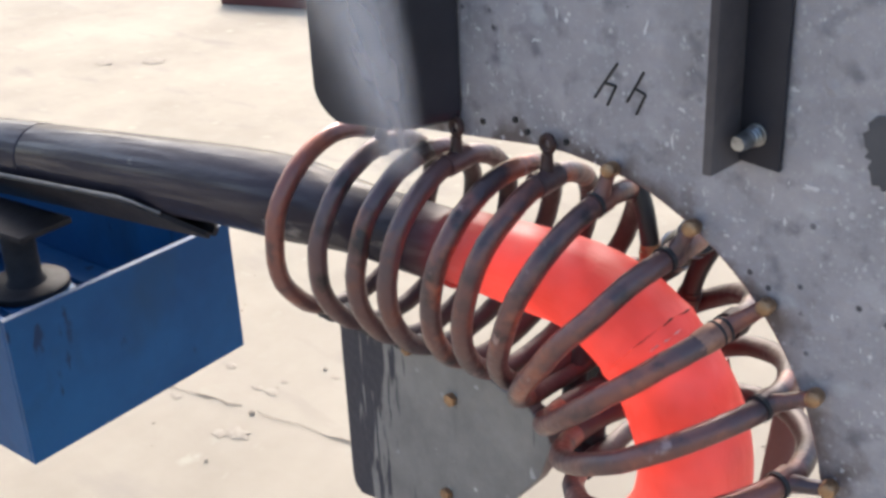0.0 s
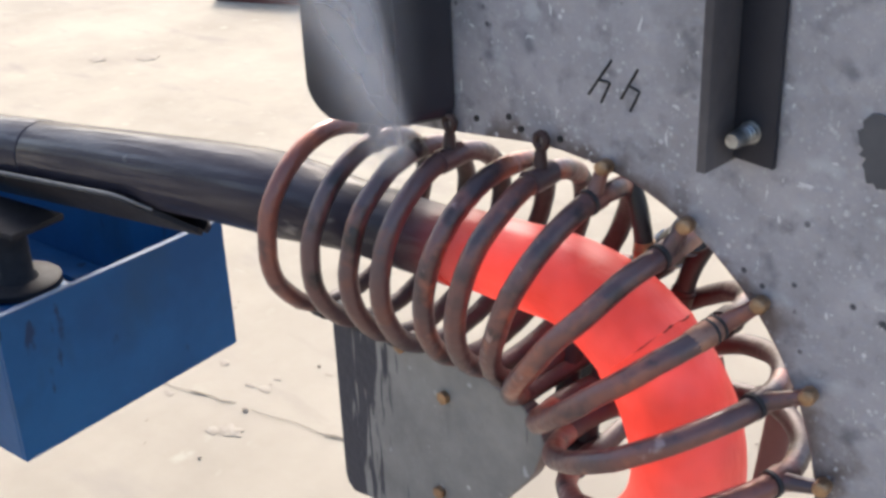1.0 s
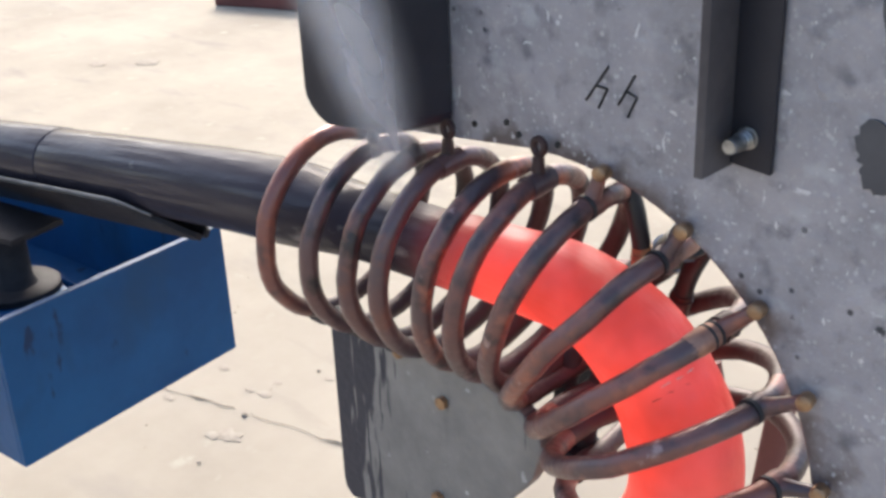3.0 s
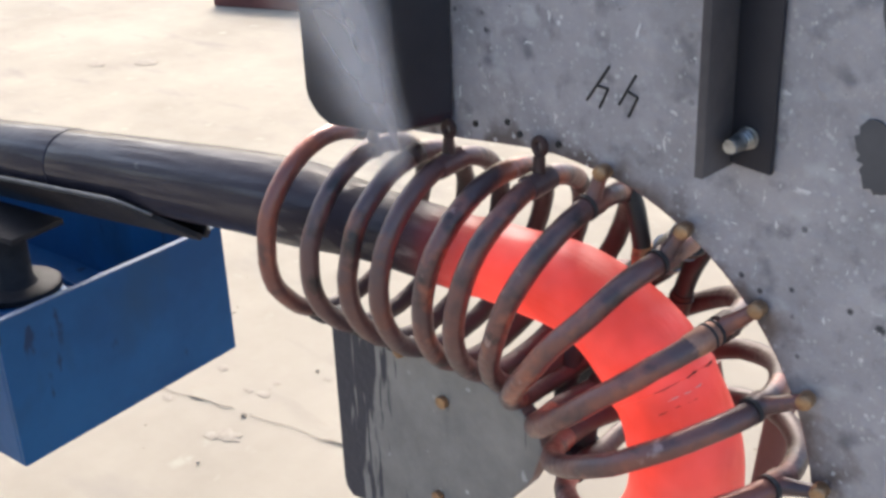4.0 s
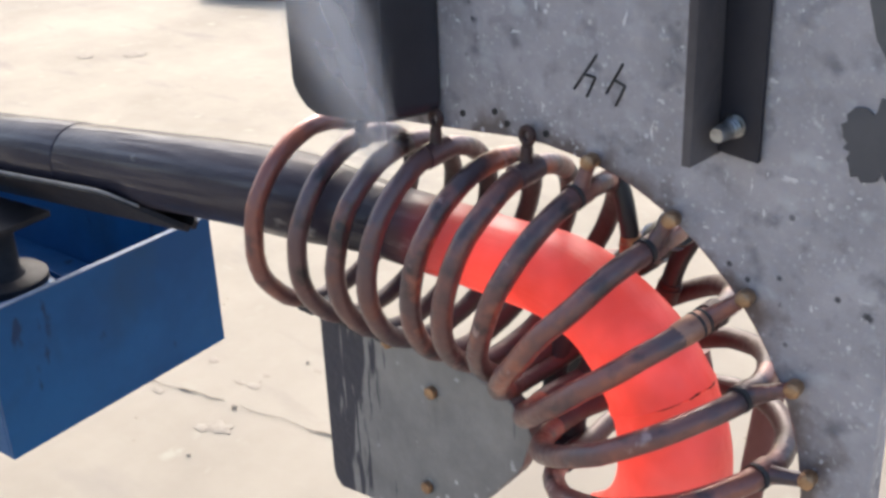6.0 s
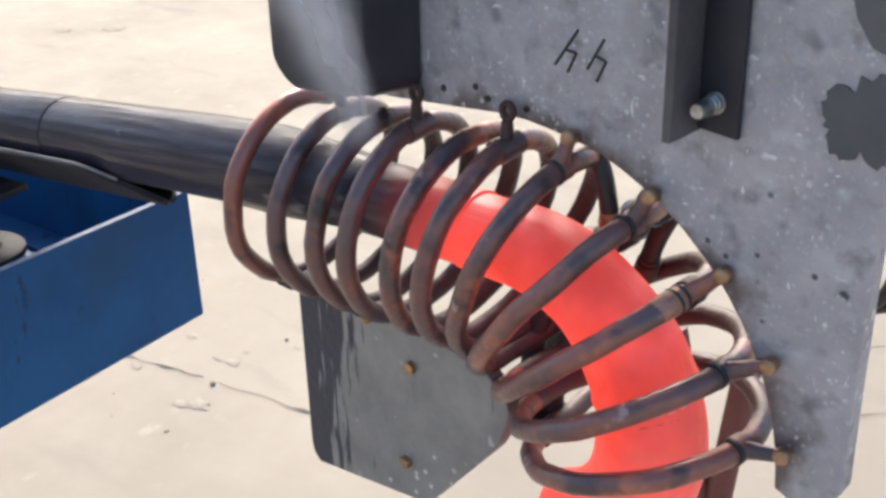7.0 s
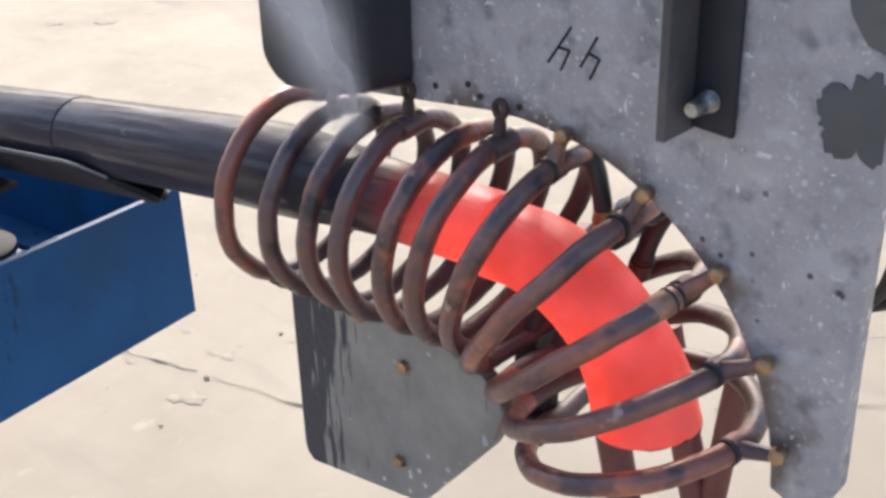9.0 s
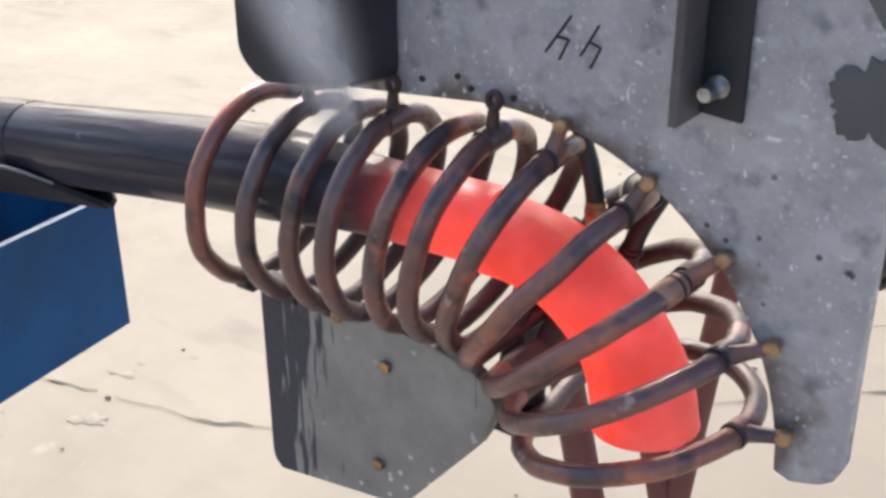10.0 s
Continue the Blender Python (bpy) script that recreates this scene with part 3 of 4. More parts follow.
def build_coil():
    coil = thing("induction_coil", "oxidised copper tube induction coil wound round the glowing pipe", "induction coil")
    pts = []
    for i in range(len(LOOPS) - 1, -1, -1):
        outer, inner, bulge = LOOPS[i]
        for k in range(0, 21):                      # inside to outside over the front
            pts.append(loop_point(outer, inner, bulge, math.pi * (1 - k / 20)))
        if i == 0:
            break
        before = LOOPS[i - 1]
        for k in range(1, 20):                      # behind, back to the loop before
            f = k / 20
            e = f * f * (3 - 2 * f)
            a, b = loop_point(outer, inner, bulge, -math.pi * f), loop_point(*before, -math.pi * f)
            pts.append(a + (b - a) * e)
    pts = [p + Vector((noise.noise(p * 21), noise.noise(p * 21 + Vector((9, 0, 0))), noise.noise(p * 21 + Vector((0, 9, 0))))) * 0.0022 for p in pts]
    # every turn: a brown front piece and a darker piece that passes behind and under the pipe
    turns, at = [], 0
    for i in range(len(LOOPS) - 1, -1, -1):
        turns.append((i, at, at + 20))
        at += 40
    for i, a, b in turns:
        low = 3 if i < 8 else 1
        part("front_turn", sweep(pts[a + low:b + (1 if i == 0 else 5 if i < 7 else 3)], TUBE, 16), DARKCOPPER if i in (1, 2, 3) else COPPER, coil, "heat-blackened copper tube" if i in (1, 2, 3) else "brown oxidised copper tube")
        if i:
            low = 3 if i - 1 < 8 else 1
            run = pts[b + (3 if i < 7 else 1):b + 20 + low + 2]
            part("rear_turn", sweep(run, [TUBE * 0.975] * len(run), 16), REAR, coil, "dark copper tube")
        if i == 7:                                  # rubber sleeve with two clamps on the turn behind the board's edge
            part("rubber_sleeve", sweep(pts[b + 3:b + 11], [0.020, 0.024, 0.025, 0.0235, 0.025, 0.0235, 0.024, 0.021], 18), HOSE, coil, "black rubber sleeve")
            for q in (5, 8):
                p, d = pts[b + q], (pts[b + q + 1] - pts[b + q - 1]).normalized()
                part("hose_clamp", sweep([p - d * 0.006, p + d * 0.006], 0.0272, 18), ZINC, coil, "zinc plated hose clamp")
    first, start = pts[-1], pts[0]
    part("lead", sweep(smooth_points([pts[-2], first, first + Vector((-0.002, 0.03, -0.004)), first + Vector((-0.004, 0.09, -0.02)), first + Vector((-0.004, 0.22, -0.03))], 4), TUBE, 16), COPPER, coil)
    part("lead", sweep(smooth_points([start + Vector((-0.02, 0.20, -0.01)), start + Vector((-0.015, 0.10, -0.012)), start + Vector((-0.006, 0.04, -0.01)), start, pts[2]], 4), TUBE * 0.98, 16), REAR, coil, "dark copper tube")
    # studs, clamps and brass screws that hold the loops to the board
    for i, (tx, tz) in TIPS.items():
        outer, inner, bulge = LOOPS[i]
        a = loop_point(outer, inner, bulge, radians(14))
        b = loop_point(outer, inner, bulge, radians(4))
        foot, tip = Vector((outer[0], -0.022, outer[1])), Vector((tx, -0.014, tz))
        part("stud", sweep([foot, foot + (tip - foot) * 0.5, tip], [0.0125, 0.0095, 0.0088], 12), COPPER, coil)
        if i == 8:                             # scoured sleeve with two dark bands
            run = [loop_point(outer, inner, bulge, radians(q)) for q in (27, 23, 19, 15, 11)]
            part("sleeve", sweep(run, [0.0146, 0.0156, 0.0158, 0.0158, 0.0150], 16), PALECOPPER, coil, "scoured pale copper sleeve")
            for q in (12, 16):
                part("band", sweep([loop_point(outer, inner, bulge, radians(q + 0.7)), loop_point(outer, inner, bulge, radians(q - 0.7))], 0.0164, 16), SOOT, coil, "black band")
            part("clamp", sweep([loop_point(outer, inner, bulge, radians(9)), loop_point(outer, inner, bulge, radians(1))], 0.0172, 14), OLDCOPPER, coil)
        else:
            part("clamp", sweep([a, b], 0.0162, 14), COPPER, coil)
            part("band", sweep([a, a + (b - a) * 0.25], 0.0167, 14), SOOT, coil, "black band")
        part("brass_screw", hexagon(tip + Vector((0, 0.010, 0)), (0.15, -1, 0.1), 0.0104, 0.021, 8), BRASS, coil, "brass screw head", bevel=0.004)
    for i in (3, 5):
        outer, inner, bulge = LOOPS[i]
        foot = loop_point(outer, inner, bulge, radians(5))
        n, t = Vector((0.04, 0, 1)).normalized(), Vector((1, 0, 0))
        lug = bmesh.new()
        sweep([foot, foot + n * 0.012, foot + n * 0.034], [0.0130, 0.0090, 0.0072], 12, lug)
        ring = [foot + n * (0.046 + 0.010 * math.sin(q)) + t * 0.0085 * math.cos(q) for q in (2 * math.pi * k / 16 for k in range(17))]
        sweep(ring, 0.0046, 8, lug)
        part("lug", lug, OLDCOPPER, coil, "dark copper lug with an eye")
        part("clamp", sweep([loop_point(outer, inner, bulge, radians(14)), loop_point(outer, inner, bulge, radians(-4))], 0.0164, 14), DARKCOPPER, coil)
    for i, h in ((1, 0.030), (2, 0.012)):            # tar that smoulders on the second and third loop
        foot = loop_point(*LOOPS[i], radians(6))
        bm = ball(foot, 0.0165, (1.2, 1.0, 0.85), 3)
        ball(foot + Vector((0.002, 0, h * 0.4)), 0.0105, (1.0, 1.0, 1.3), 3, bm)
        for v in bm.verts:
            v.co += 0.004 * Vector((noise.noise(v.co * 70), noise.noise(v.co * 70 + Vector((5, 0, 0))), noise.noise(v.co * 70 + Vector((0, 5, 0)))))
        part("tar_lump", bm, OLDCOPPER, coil, "smouldering black tar lump")
    for i in range(0, 3):
        c0 = loop_point(*LOOPS[i], radians(168))
        c1 = loop_point(*LOOPS[i + 1], radians(168))
        part("tie", sweep(smooth_points([c0 + Vector((0, -0.004, -0.012)), (c0 + c1) / 2 + Vector((0, -0.008, -0.004)), c1 + Vector((0, -0.004, -0.010))], 5), 0.0075, 8), SOOT, coil, "blackened tie")
        part("tie", sweep([c0 + Vector((-0.013, -0.006, -0.006)), c0 + Vector((0.013, -0.006, -0.006))], 0.0165, 12), SOOT, coil, "blackened tie")
    # terminal block and bus tubes behind the inside of the bend
    for dx, dz in ((-0.01, 0.035), (0.03, -0.005)):
        part("bus_tube", sweep(smooth_points([(0.09 + dx, 0.15, 0.75 + dz), (0.07 + dx, 0.10, 0.70 + dz), (0.052 + dx, 0.06, 0.645 + dz), (0.05 + dx, 0.04, 0.59 + dz * 0.3), (0.052 + dx, 0.035, 0.55)], 6), 0.016, 12), SOOT, coil, "blackened copper bus tube")
    part("terminal_block", box(0.012, 0.098, 0.0, 0.06, 0.515, 0.562), DARKSTEEL, coil, "dark terminal block", bevel=0.006)
    return coil


build_coil()


# ---- pipes and elbows ----
# turn of the leading seam about the bend, degrees, by seconds
TURN = ((0.0, 50.7), (1.0, 48.0), (2.7, 42.0), (4.5, 34.0), (6.5, 25.0), (7.5, 16.5), (8.0, 13.0), (9.0, 7.5), (10.0, 3.0))


def travel(t):
    for (a, va), (b, vb) in zip(TURN, TURN[1:]):
        if t <= b:
            return BEND * radians(30.0 - (va + (vb - va) * (t - a) / (b - a)))
    return BEND * radians(30.0 - TURN[-1][1])


def frame_at(s):
    """The pose of the pipe's cross-section at s, in metres."""
    p, t, n = station(s)
    m = Matrix((t, Vector((0, 1, 0)), n)).transposed().to_4x4()
    m.translation = DRAW @ p
    return m


def moving_piece(name, s0, s1, mat, label, category, wall=0.0, wobble=0.0, sides=48, group=""):
    """A pipe length whose origin is its middle section, so that it can ride along the line."""
    mid = (s0 + s1) / 2
    bm = pipe_piece(s0, s1, wall, None, sides, wobble)
    bmesh.ops.recalc_face_normals(bm, faces=bm.faces[:])
    bm.transform(frame_at(mid).inverted() @ DRAW)
    for f in bm.faces:
        f.smooth = True
    for e in bm.edges:
        if len(e.link_faces) == 2 and e.calc_face_angle() > 0.7:
            e.smooth = False
    me = bpy.data.meshes.new(name)
    bm.to_mesh(me)
    bm.free()
    me.materials.append(mat)
    ob = new(name, me)
    ob.matrix_world = frame_at(mid)
    tagged(ob, label, category, group)
    return ob, mid


RIDERS = []
pipe = thing("steel_pipe", "dark mill-scale steel pipe glowing red inside the coil", "pipe")
RIDERS.append(moving_piece("cold_length", -1.75, -0.10, HOT, "dark mill-scale steel", "", 0.0, 0.004))
cuts = [-0.11 + 0.012 * k for k in range(21)]
for a, b in zip(cuts, cuts[1:]):
    RIDERS.append(moving_piece("hot_length", a - 0.003, b + 0.003, HOT, "red-hot steel", "", 0.0, 0.0, 64))
last = cuts[-1]
RIDERS.append(moving_piece("leading_end", last - 0.003, SEAM - 0.0003, HOT, "red-hot open end", "", 0.008, 0.0, 64))
for piece, _ in RIDERS:
    piece.parent = pipe
elbow, elbow_mid = moving_piece("hot_elbow", SEAM + 0.0003, SEAM + BEND * radians(86), HOT, "red-hot finished pipe elbow dropping off the mandrel", "pipe elbow", 0.008, 0.006)


def scale_flakes(ring_s, ob, mid, name, first, last, mat, label, thick):
    """A broken rim of scale on a pipe end, as a part of that pipe."""
    for k, (a0, a1) in enumerate(((first, first + (last - first) * 0.34), (first + (last - first) * 0.38, first + (last - first) * 0.6), (first + (last - first) * 0.66, last))):
        pts, radii = [], []
        for q in range(15):
            a = radians(a0 + (a1 - a0) * q / 14)
            p, t, n = station(ring_s + 0.004 * noise.noise((a * 3, k, 1)))
            r = bore(ring_s) + flare(ring_s) - 0.0004
            pts.append(p + r * (math.cos(a) * n - math.sin(a) * Vector((0, 1, 0))))
            radii.append(thick * (0.35 + 0.9 * abs(noise.noise((a * 6, k * 3, 5)))) * math.sin(math.pi * (q + 0.6) / 15.2))
        bm = sweep(pts, radii, 6)
        bm.transform(frame_at(mid).inverted() @ DRAW)
        me = bpy.data.meshes.new(name)
        bm.to_mesh(me)
        bm.free()
        me.materials.append(mat)
        fl = new(name, me)
        fl.parent = ob
        tagged(fl, label)


FLAKE = material("dark_scale", (0.05, 0.018, 0.016), (0.12, 0.04, 0.035), 40.0, 0.7, 0.9)
PALE = material("pale_scale", (0.42, 0.30, 0.28), (0.55, 0.42, 0.40), 40.0, 0.6, 0.8)
tip_pipe, tip_mid = RIDERS[-1]
scale_flakes(SEAM, tip_pipe, tip_mid, "scale_rim", -25, 62, FLAKE, "dark broken rim of scale", 0.0022)
scale_flakes(SEAM + 0.012, elbow, elbow_mid, "pale_scale", 8, 52, PALE, "pale flaking scale", 0.0028)
scale_flakes(SEAM + 0.022, elbow, elbow_mid, "scale_rim", 20, 70, FLAKE, "dark broken rim of scale", 0.0014)


def build_pusher():
    """The following blank: its end butts over the pipe in front."""
    bm = bmesh.new()
    rings = []
    for s, r in ((-2.2, 0.0712), (-0.004, 0.0712), (0.0, 0.0704), (0.0, 0.060)):
        rings.append((s, r))
    sweep([(s, 0, 0) for s, _ in rings], [r for _, r in rings], 48, bm)
    bm.transform(Matrix.Diagonal((U, U, U, 1)))
    for f in bm.faces:
        f.smooth = True
    for e in bm.edges:
        if len(e.link_faces) == 2 and e.calc_face_angle() > 0.7:
            e.smooth = False
    bmesh.ops.recalc_face_normals(bm, faces=bm.faces[:])
    me = bpy.data.meshes.new("following_pipe")
    bm.to_mesh(me)
    bm.free()
    me.materials.append(MILL)
    ob = new("following_pipe", me)
    ob.matrix_world = frame_at(-1.40)
    return tagged(ob, "dark grey steel pipe following behind, on the tray", "pipe")


pusher = build_pusher()


# ---- feed trough, tray and stand ----
def build_trough():
    t = thing("blue_trough", "blue painted sheet-steel trough under the pipe", "trough", at=(-1.6, 0, 0.1))
    o = (-1.6, 0, 0.1)

    def add(nm, bm, mat=BLUE, label="", bevel=0.0015):
        ob = part(nm, bm, mat, t, label, smooth=False, at=o, bevel=bevel)
        ob.location = (0, 0, 0)
    skew = Matrix.Translation((-1.15, 0.3, 0)) @ Matrix.Rotation(radians(6), 4, "Z") @ Matrix.Translation((1.15, -0.3, 0))
    for nm, a in (("end_wall", (-1.161, -1.15, -0.27, 0.30, 0.14, 0.465)), ("near_wall", (-3.4, -1.162, -0.27, -0.255, 0.14, 0.465)), ("far_wall", (-3.4, -1.162, 0.285, 0.30, 0.14, 0.465)),
                  ("bottom", (-3.4, -1.162, -0.254, 0.284, 0.145, 0.16)), ("ledge", (-3.4, -1.163, 0.20, 0.284, 0.22, 0.232))):
        bm = box(*a)
        for v in bm.verts:
            if v.co.z < 0.17 and v.co.y > 0.2:
                v.co.z += 0.012
        bm.transform(skew)
        add(nm, bm)
    bm = box(-1.1625, -1.1485, -0.271, 0.301, 0.4655, 0.468)
    bm.transform(skew)
    add("rim", bm, WORN, "worn bare-metal rim", 0)
    for x, y in ((-3.0, 0.27), (-3.0, -0.24), (-3.3, 0.27), (-3.3, -0.24)):
        bm = box(x - 0.03, x + 0.03, y - 0.03, y + 0.03, -2.1, 0.139)
        bm.transform(skew)
        add("leg", bm)


build_trough()


def build_tray():
    """A V of two steel flats under the pipe, its end cut to a slant."""
    tray = thing("pipe_tray", "greasy angle-iron tray carrying the pipe", "tray")
    drop = 0.099
    for side in (-1, 1):
        bm = bmesh.new()
        quads = []
        for s, w in ((-3.4, 1.0), (-1.5, 1.0), (-0.96, 1.0), (-0.93, 0.93), (-0.89, 0.62), (-0.82, 0.10)):
            p, t, n = station(s)
            base = p - n * drop + Vector((0, side * 0.0012, 0))
            lip = base + (n * 0.086 + Vector((0, side * 0.088, 0))) * w
            out = (n * -0.008 + Vector((0, side * 0.006, 0)))
            quads.append([bm.verts.new(v) for v in (base, lip, lip + out, base + out)])
        for a, b in zip(quads, quads[1:]):
            for k in range(4):
                bm.faces.new((a[k], a[(k + 1) % 4], b[(k + 1) % 4], b[k]))
        bm.faces.new(quads[0][::-1])
        bm.faces.new(quads[-1])
        part("side_plate", bm, RAW, tray, smooth=False)
        edge = []
        for s, w in ((-3.4, 1.0), (-0.96, 1.0), (-0.93, 0.93), (-0.88, 0.62)):
            p, t, n = station(s)
            edge.append(p - n * drop + (n * 0.086 + Vector((0, side * 0.088, 0))) * w + (n * -0.003 + Vector((0, side * 0.003, 0))))
        part("bright_edge", sweep(edge, 0.0030, 8), WORNSTEEL, tray, "edge rubbed bare")


build_tray()


def build_stand():
    t = thing("pipe_stand", "greasy steel stand with a round foot under the tray", "stand", at=(-1.36, -0.1, 0.16))
    o = (-1.36, -0.1, 0.16)
    c = Vector((-1.345, -0.10, 0))

    def add(nm, bm, mat=RAW, label="", bevel=0.0):
        ob = part(nm, bm, mat, t, label, at=o, bevel=bevel)
        ob.location = (0, 0, 0)
    add("foot", sweep([c + Vector((0, 0, z)) for z in (0.392, 0.396, 0.408, 0.412)], [0.086, 0.091, 0.091, 0.086], 40), RAW, "round steel foot")
    add("column", sweep([c + Vector((0, 0, z)) for z in (0.412, 0.425, 0.53, 0.545)], [0.044, 0.036, 0.036, 0.042], 28), RAW, "steel column")
    bm = box(-1.62, -1.235, -0.165, -0.035, 0.546, 0.560)
    bm.transform(Matrix.Translation(c) @ Matrix.Rotation(radians(10), 4, "Z") @ Matrix.Translation(-c))
    add("top_plate", bm, RAW, "worn steel top plate", 0.002)
    add("pedestal", box(-1.42, -1.25, -0.18, -0.02, 0.161, 0.391), BLUE, "", 0.003)


build_stand()


# ---- frame legs behind the bend ----
def build_legs():
    t = thing("machine_frame", "steel frame legs behind the bend, red glow put into their colour", "machine frame", at=(0, 0.42, -2.1))
    o = (0, 0.42, -2.1)
    for a, b, r in (((-0.155, 0.42, 0.62), (0.50, 0.42, -2.1), 0.031), ((0.03, 0.42, 0.50), (0.72, 0.42, -2.1), 0.027), ((0.205, 0.42, 0.78), (-0.10, 0.42, -2.1), 0.022)):
        ob = part("leg", sweep([a, b], r, 16), LEG, t, "", at=o)
        ob.location = (0, 0, 0)
    head = box(-0.19, -0.058, 0.36, 0.387, 0.375, 0.505)
    head.transform(Matrix.Translation((-0.12, 0, 0.44)) @ Matrix.Rotation(radians(18), 4, "Y") @ Matrix.Translation((0.12, 0, -0.44)))
    ob = part("leg_head", head, RAW, t, "greasy black steel plate", at=o, smooth=False, bevel=0.006)
    ob.location = (0, 0, 0)


build_legs()


# ---- hoses beside the board, a bar far off on the ground, grit ----
def build_hoses():
    for pts, r in ((((0.56, 0.10, 0.98), (0.50, 0.11, 0.90), (0.478, 0.12, 0.84), (0.44, 0.13, 0.80), (0.36, 0.2, 0.74)), 0.008),
                   (((0.60, 0.12, 0.92), (0.52, 0.13, 0.86), (0.47, 0.14, 0.815), (0.40, 0.16, 0.78)), 0.009)):
        tagged(part("hose", sweep(smooth_points(pts, 6), r, 10), HOSE), "thin black rubber hose behind the board", "hose", "hoses behind the board")


build_hoses()


def build_fittings():
    """Water hoses with brass couplings behind the outside of the coil."""
    for pts, r in ((((0.150, 0.060, 0.838), (0.147, 0.060, 0.865), (0.138, 0.060, 0.908), (0.122, 0.062, 0.952), (0.105, 0.08, 1.02), (0.10, 0.2, 1.15)), 0.012),
                   (((0.165, 0.12, 0.765), (0.185, 0.11, 0.82), (0.212, 0.10, 0.87), (0.25, 0.11, 0.945), (0.28, 0.16, 1.04), (0.3, 0.26, 1.15)), 0.013)):
        hose = thing("water_hose", "black rubber water hose with a brass coupling at the coil", "hose", "water hoses of the coil")
        part("hose_body", sweep(smooth_points(pts, 7), r, 12), HOSE, hose)
        a, b = Vector(pts[0]), Vector(pts[1])
        d = (b - a).normalized()
        part("coupling", sweep([a - d * 0.02, a - d * 0.004, a - d * 0.004, a + d * 0.022, a + d * 0.022, a + d * 0.03], [0.009, 0.009, r * 1.25, r * 1.25, r * 1.1, r * 1.1], 14), BRASS if r < 0.0125 else OLDCOPPER, hose, "tarnished coupling")


build_fittings()


def build_far_bar():
    bm = box(-0.85, 0.75, -0.22, 0.22, 0, 0.45)
    bm.transform(Matrix.Translation((-12.38, 8.98, -2.1)) @ Matrix.Rotation(radians(20), 4, "Z"))
    tagged(part("steel_beam", bm, LEG, smooth=False, bevel=0.03), "dark brown steel beam lying on the yard floor", "beam")


build_far_bar()


def build_grit():
    rnd = random.Random(11)
    bm = bmesh.new()
    for k in range(90):
        x, y = rnd.uniform(-7, 3), rnd.uniform(1.0, 9)
        r = rnd.choice((0.006, 0.008, 0.01, 0.014, 0.022)) * rnd.uniform(0.6, 1.1)
        ball((x, y, -2.095 + r * 0.3), r, (rnd.uniform(0.8, 1.6), rnd.uniform(0.8, 1.4), 0.6), 1, bm)
    tagged(part("grit", bm, STONE), "scattered grit and small stones on the yard floor", "grit", kind="stuff")
    for pts in (((-4.65, 1.96), (-4.39, 2.03), (-4.25, 2.08), (-4.05, 2.12)), ((-3.95, 2.17), (-3.83, 2.166), (-3.71, 2.19), (-3.59, 2.255), (-3.37, 2.273), (-3.1, 2.42), (-2.7, 2.5)), ((-1.8, 4.3), (-1.24, 4.98), (-0.6, 5.6)), ((-1.6, 3.7), (-0.99, 4.27), (-0.3, 4.9))):
        bm = bmesh.new()
        line = smooth_points([(x, y, -2.092) for x, y in pts], 12)
        line = [p + Vector((0.015 * noise.noise(p * 9), 0.03 * noise.noise(p * 8), 0)) for p in line]
        sweep(line, [0.002 + 0.009 * max(0, noise.noise(p * 7)) for p in line], 5, bm)
        tagged(part("crack", bm, STONE), "dark crack across the dusty concrete floor", "crack", kind="structure")
    # clods of dirt on the floor
    for x, y, size in ((-3.85, 1.95, 0.05), (-3.93, 1.88, 0.03), (-11.2, 6.15, 0.12), (-11.64, 5.75, 0.10), (-4.5, 2.38, 0.03), (-4.16, 2.32, 0.026), (-4.06, 2.35, 0.03), (-4.10, 2.48, 0.02), (-3.9, 2.71, 0.022), (-4.46, 1.95, 0.03), (-4.58, 1.69, 0.025), (-9.45, 5.75, 0.04), (-2.0, 4.6, 0.035)):
        bm = ball((x, y, -2.098), size, (1.5, 1.0, 0.09), 3)
        for v in bm.verts:
            v.co += Vector((noise.noise(v.co * (1.6 / size)), noise.noise(v.co * (1.6 / size) + Vector((7, 0, 0))), 0)) * size * 0.7
        tagged(part("dirt_clod", bm, DIRT), "small clod of dry dirt on the floor", "dirt", "clods of dirt on the floor")


build_grit()


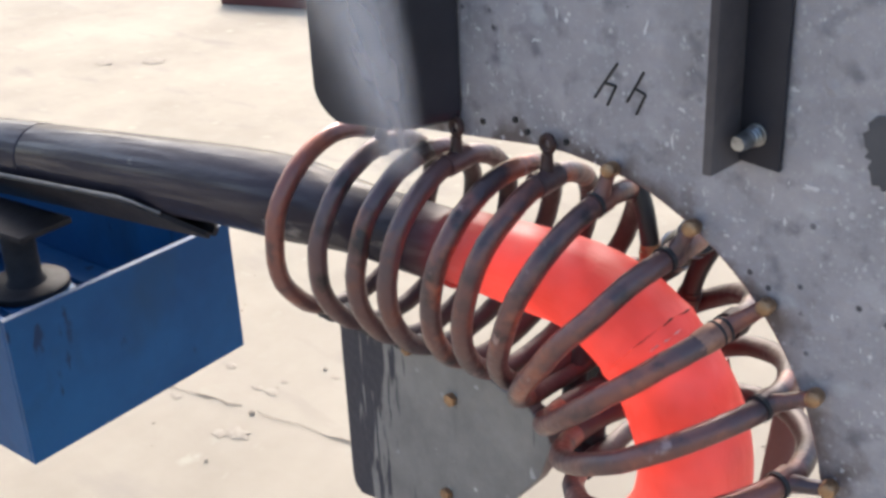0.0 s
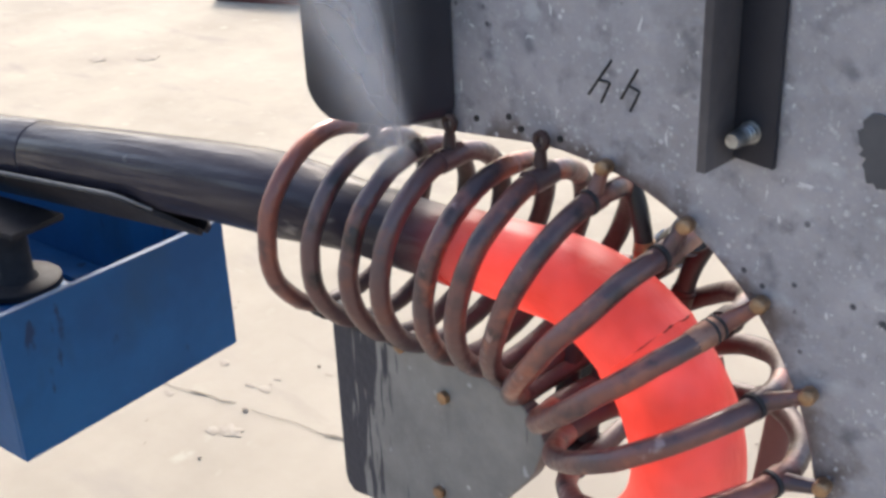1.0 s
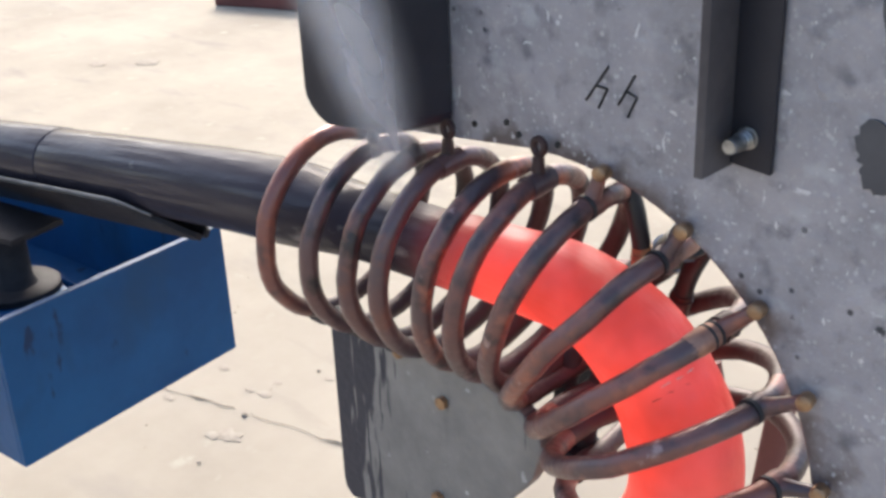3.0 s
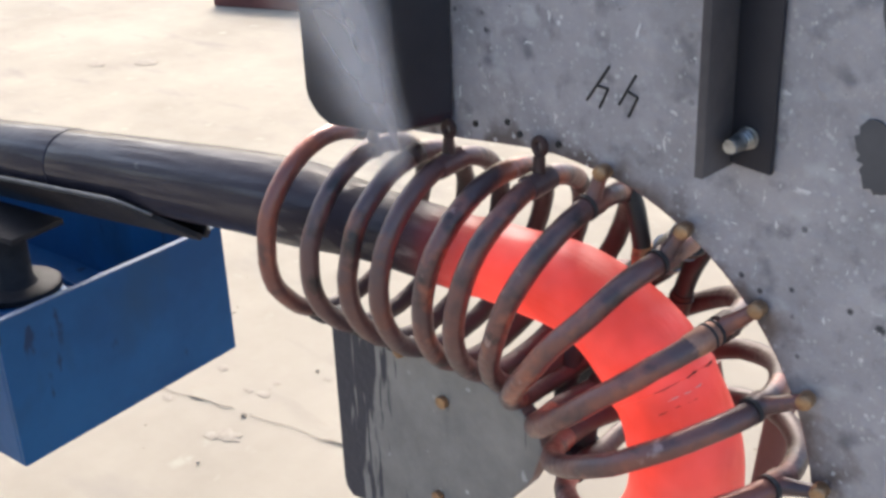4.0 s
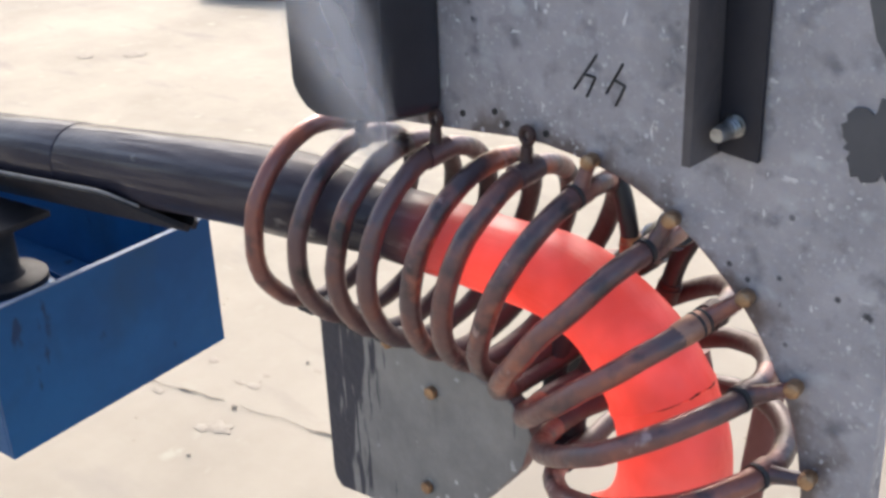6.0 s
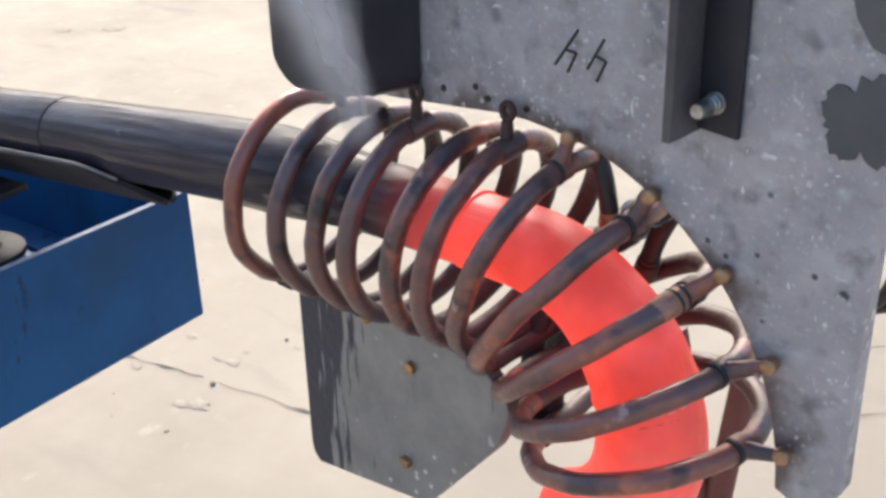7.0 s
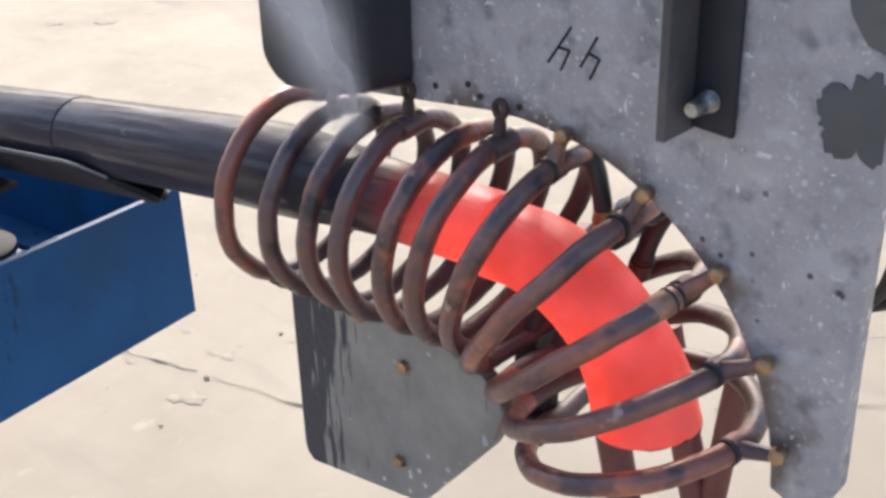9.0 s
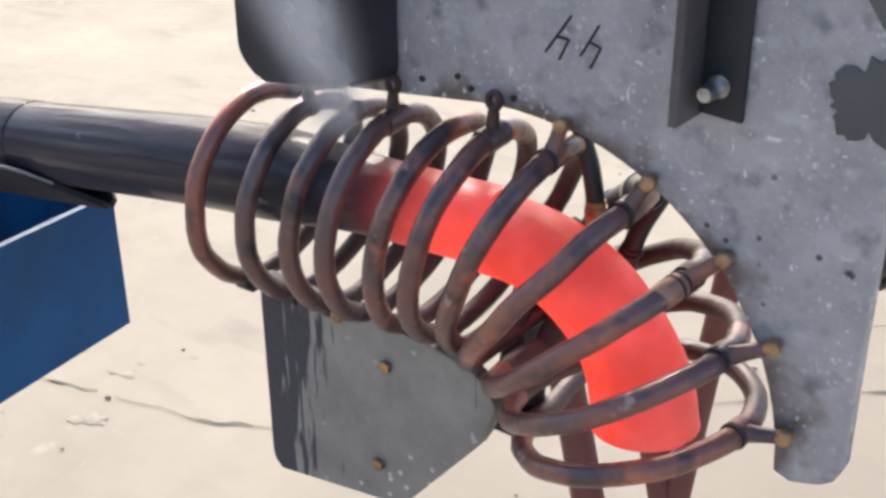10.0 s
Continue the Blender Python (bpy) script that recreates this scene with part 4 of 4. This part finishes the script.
# ---- smoke rising off the second and third loop ----
def smoke_material(seed, strength):
    m = bpy.data.materials.new("smoke")
    m.use_nodes = True
    nt = m.node_tree
    n, link = nt.nodes, nt.links.new
    b = n["Principled BSDF"]
    uv, sep, no, mp = n.new("ShaderNodeUVMap"), n.new("ShaderNodeSeparateXYZ"), n.new("ShaderNodeTexNoise"), n.new("ShaderNodeMapping")
    uv.uv_map = "UVMap"
    link(uv.outputs[0], sep.inputs[0])
    mp.inputs["Location"].default_value = (seed * 3.1, seed * 1.7, 0)
    mp.inputs["Scale"].default_value = (1.3, 3.0, 1)
    link(uv.outputs[0], mp.inputs["Vector"])
    link(mp.outputs[0], no.inputs["Vector"])
    no.inputs["Scale"].default_value, no.inputs["Detail"].default_value, no.inputs["Distortion"].default_value = 1.2, 2, 0.0

    def ramp(src, pts):
        r = n.new("ShaderNodeValToRGB")
        r.color_ramp.interpolation = "EASE"
        els = r.color_ramp.elements
        els[0].position, els[0].color = pts[0][0], (pts[0][1],) * 3 + (1,)
        els[1].position, els[1].color = pts[-1][0], (pts[-1][1],) * 3 + (1,)
        for p, v in pts[1:-1]:
            els.new(p).color = (v, v, v, 1)
        link(src, r.inputs[0])
        return r.outputs[0]

    def times(a, c):
        q = n.new("ShaderNodeMath")
        q.operation = "MULTIPLY"
        link(a, q.inputs[0])
        if isinstance(c, float):
            q.inputs[1].default_value = c
        else:
            link(c, q.inputs[1])
        return q.outputs[0]
    across = ramp(sep.outputs["X"], ((0.0, 0.0), (0.5, 1.0), (1.0, 0.0)))
    along = ramp(sep.outputs["Y"], ((0.0, 0.0), (0.12, 0.55), (0.36, 1.0), (1.0, 0.2)))
    puffs = ramp(no.outputs[0], ((0.22, 0.12), (0.64, 1.0)))
    amount = times(times(times(across, along), puffs), 1.0 * strength)
    nt.nodes.remove(b)
    dif, tra, half, clear, mixed = (n.new("ShaderNode" + k) for k in ("BsdfDiffuse", "BsdfTranslucent", "MixShader", "BsdfTransparent", "MixShader"))
    for sh in (dif, tra):
        sh.inputs["Color"].default_value = (0.70, 0.71, 0.75, 1)
    link(dif.outputs[0], half.inputs[1])
    link(tra.outputs[0], half.inputs[2])
    link(amount, mixed.inputs["Fac"])
    link(clear.outputs[0], mixed.inputs[1])
    link(half.outputs[0], mixed.inputs[2])
    link(mixed.outputs[0], n["Material Output"].inputs["Surface"])
    return m


def wisp(seed, strength, width, height, lean):
    """One curling sheet of smoke, standing on its source."""
    bm = bmesh.new()
    uvl = bm.loops.layers.uv.new("UVMap")
    rows, cols = 26, 8
    grid = []
    for j in range(rows + 1):
        v = j / rows
        w = width * (0.36 + 0.64 * v ** 0.7)
        a = 0.12 * noise.noise((seed * 5.3, v * 2.2, 1)) + 0.05
        mid = Vector((lean[0] * v + 0.03 * noise.noise((seed * 2.1, v * 3, 0)), lean[1] * v + 0.03 * noise.noise((seed * 4.1, v * 3, 5)), height * v))
        grid.append([bm.verts.new(mid + Vector((math.cos(a), math.sin(a), 0)) * (i / cols - 0.5) * w + Vector((-math.sin(a), math.cos(a), 0)) * -0.35 * w * (i / cols - 0.5) ** 2) for i in range(cols + 1)])
    for j in range(rows):
        for i in range(cols):
            f = bm.faces.new((grid[j][i], grid[j][i + 1], grid[j + 1][i + 1], grid[j + 1][i]))
            f.smooth = True
            for lp, (u, v) in zip(f.loops, ((i, j), (i + 1, j), (i + 1, j + 1), (i, j + 1))):
                lp[uvl].uv = (u / cols, v / rows)
    bm.transform(Matrix.Diagonal((U, U, U, 1)))
    me = bpy.data.meshes.new("smoke_wisp")
    bm.to_mesh(me)
    bm.free()
    me.materials.append(smoke_material(seed, strength))
    ob = new("smoke_wisp", me)
    ob.visible_shadow = False
    return tagged(ob, "thin grey wisp of smoke rising off the coil", "smoke", "wisps of smoke")


WISPS = [wisp(1, 0.55, 0.20, 0.46, (-0.07, -0.03)), wisp(2, 0.42, 0.25, 0.50, (-0.09, -0.03)), wisp(3, 0.60, 0.16, 0.44, (-0.05, -0.04)),
         wisp(4, 0.28, 0.34, 0.56, (-0.12, -0.03)), wisp(5, 0.50, 0.22, 0.48, (-0.04, -0.03)), wisp(6, 0.38, 0.28, 0.52, (-0.07, -0.04))]


# ---- what moves ----
def motions():
    times = [0.5 * k for k in range(21)]
    for ob, mid in RIDERS:
        walk(ob, [(t, frame_at(mid + travel(t))) for t in times])
    rows = [(t, frame_at(elbow_mid + travel(t))) for t in times if t <= 7.0] + [(7.42, frame_at(elbow_mid + travel(7.42)))]
    rest = frame_at(elbow_mid + travel(7.42))
    hinge = frame_at(SEAM + travel(7.42)).translation
    for dt, fall, turn in ((0.08, 0.024, 7), (0.14, 0.11, 16), (0.20, 0.24, 26), (0.30, 0.50, 46), (0.47, 1.22, 55)):
        rows.append((7.42 + dt, Matrix.Translation((0.02 * dt, 0, -fall)) @ Matrix.Translation(hinge) @ Matrix.Rotation(radians(-turn), 4, "Y") @ Matrix.Translation(-hinge) @ rest))
    rows.append((10.0, rows[-1][1]))
    walk(elbow, rows)
    walk(pusher, [(t, frame_at(-1.41 + 0.0425 * t)) for t in times])
    for k, ob in enumerate(WISPS):
        src = (-0.110 + 0.006 * k, -0.115 - 0.007 * k, 0.942)
        rows = []
        for t in times:
            sway = 4.5 * math.sin(1.7 * t + 1.9 * k)
            rows.append((t, pose(*spot(*src), 3 * math.sin(2.3 * t + k), 0.7 * sway - 1 - 0.6 * t, 7 * math.sin(0.9 * t + 2.4 * k))))
        walk(ob, rows)


motions()
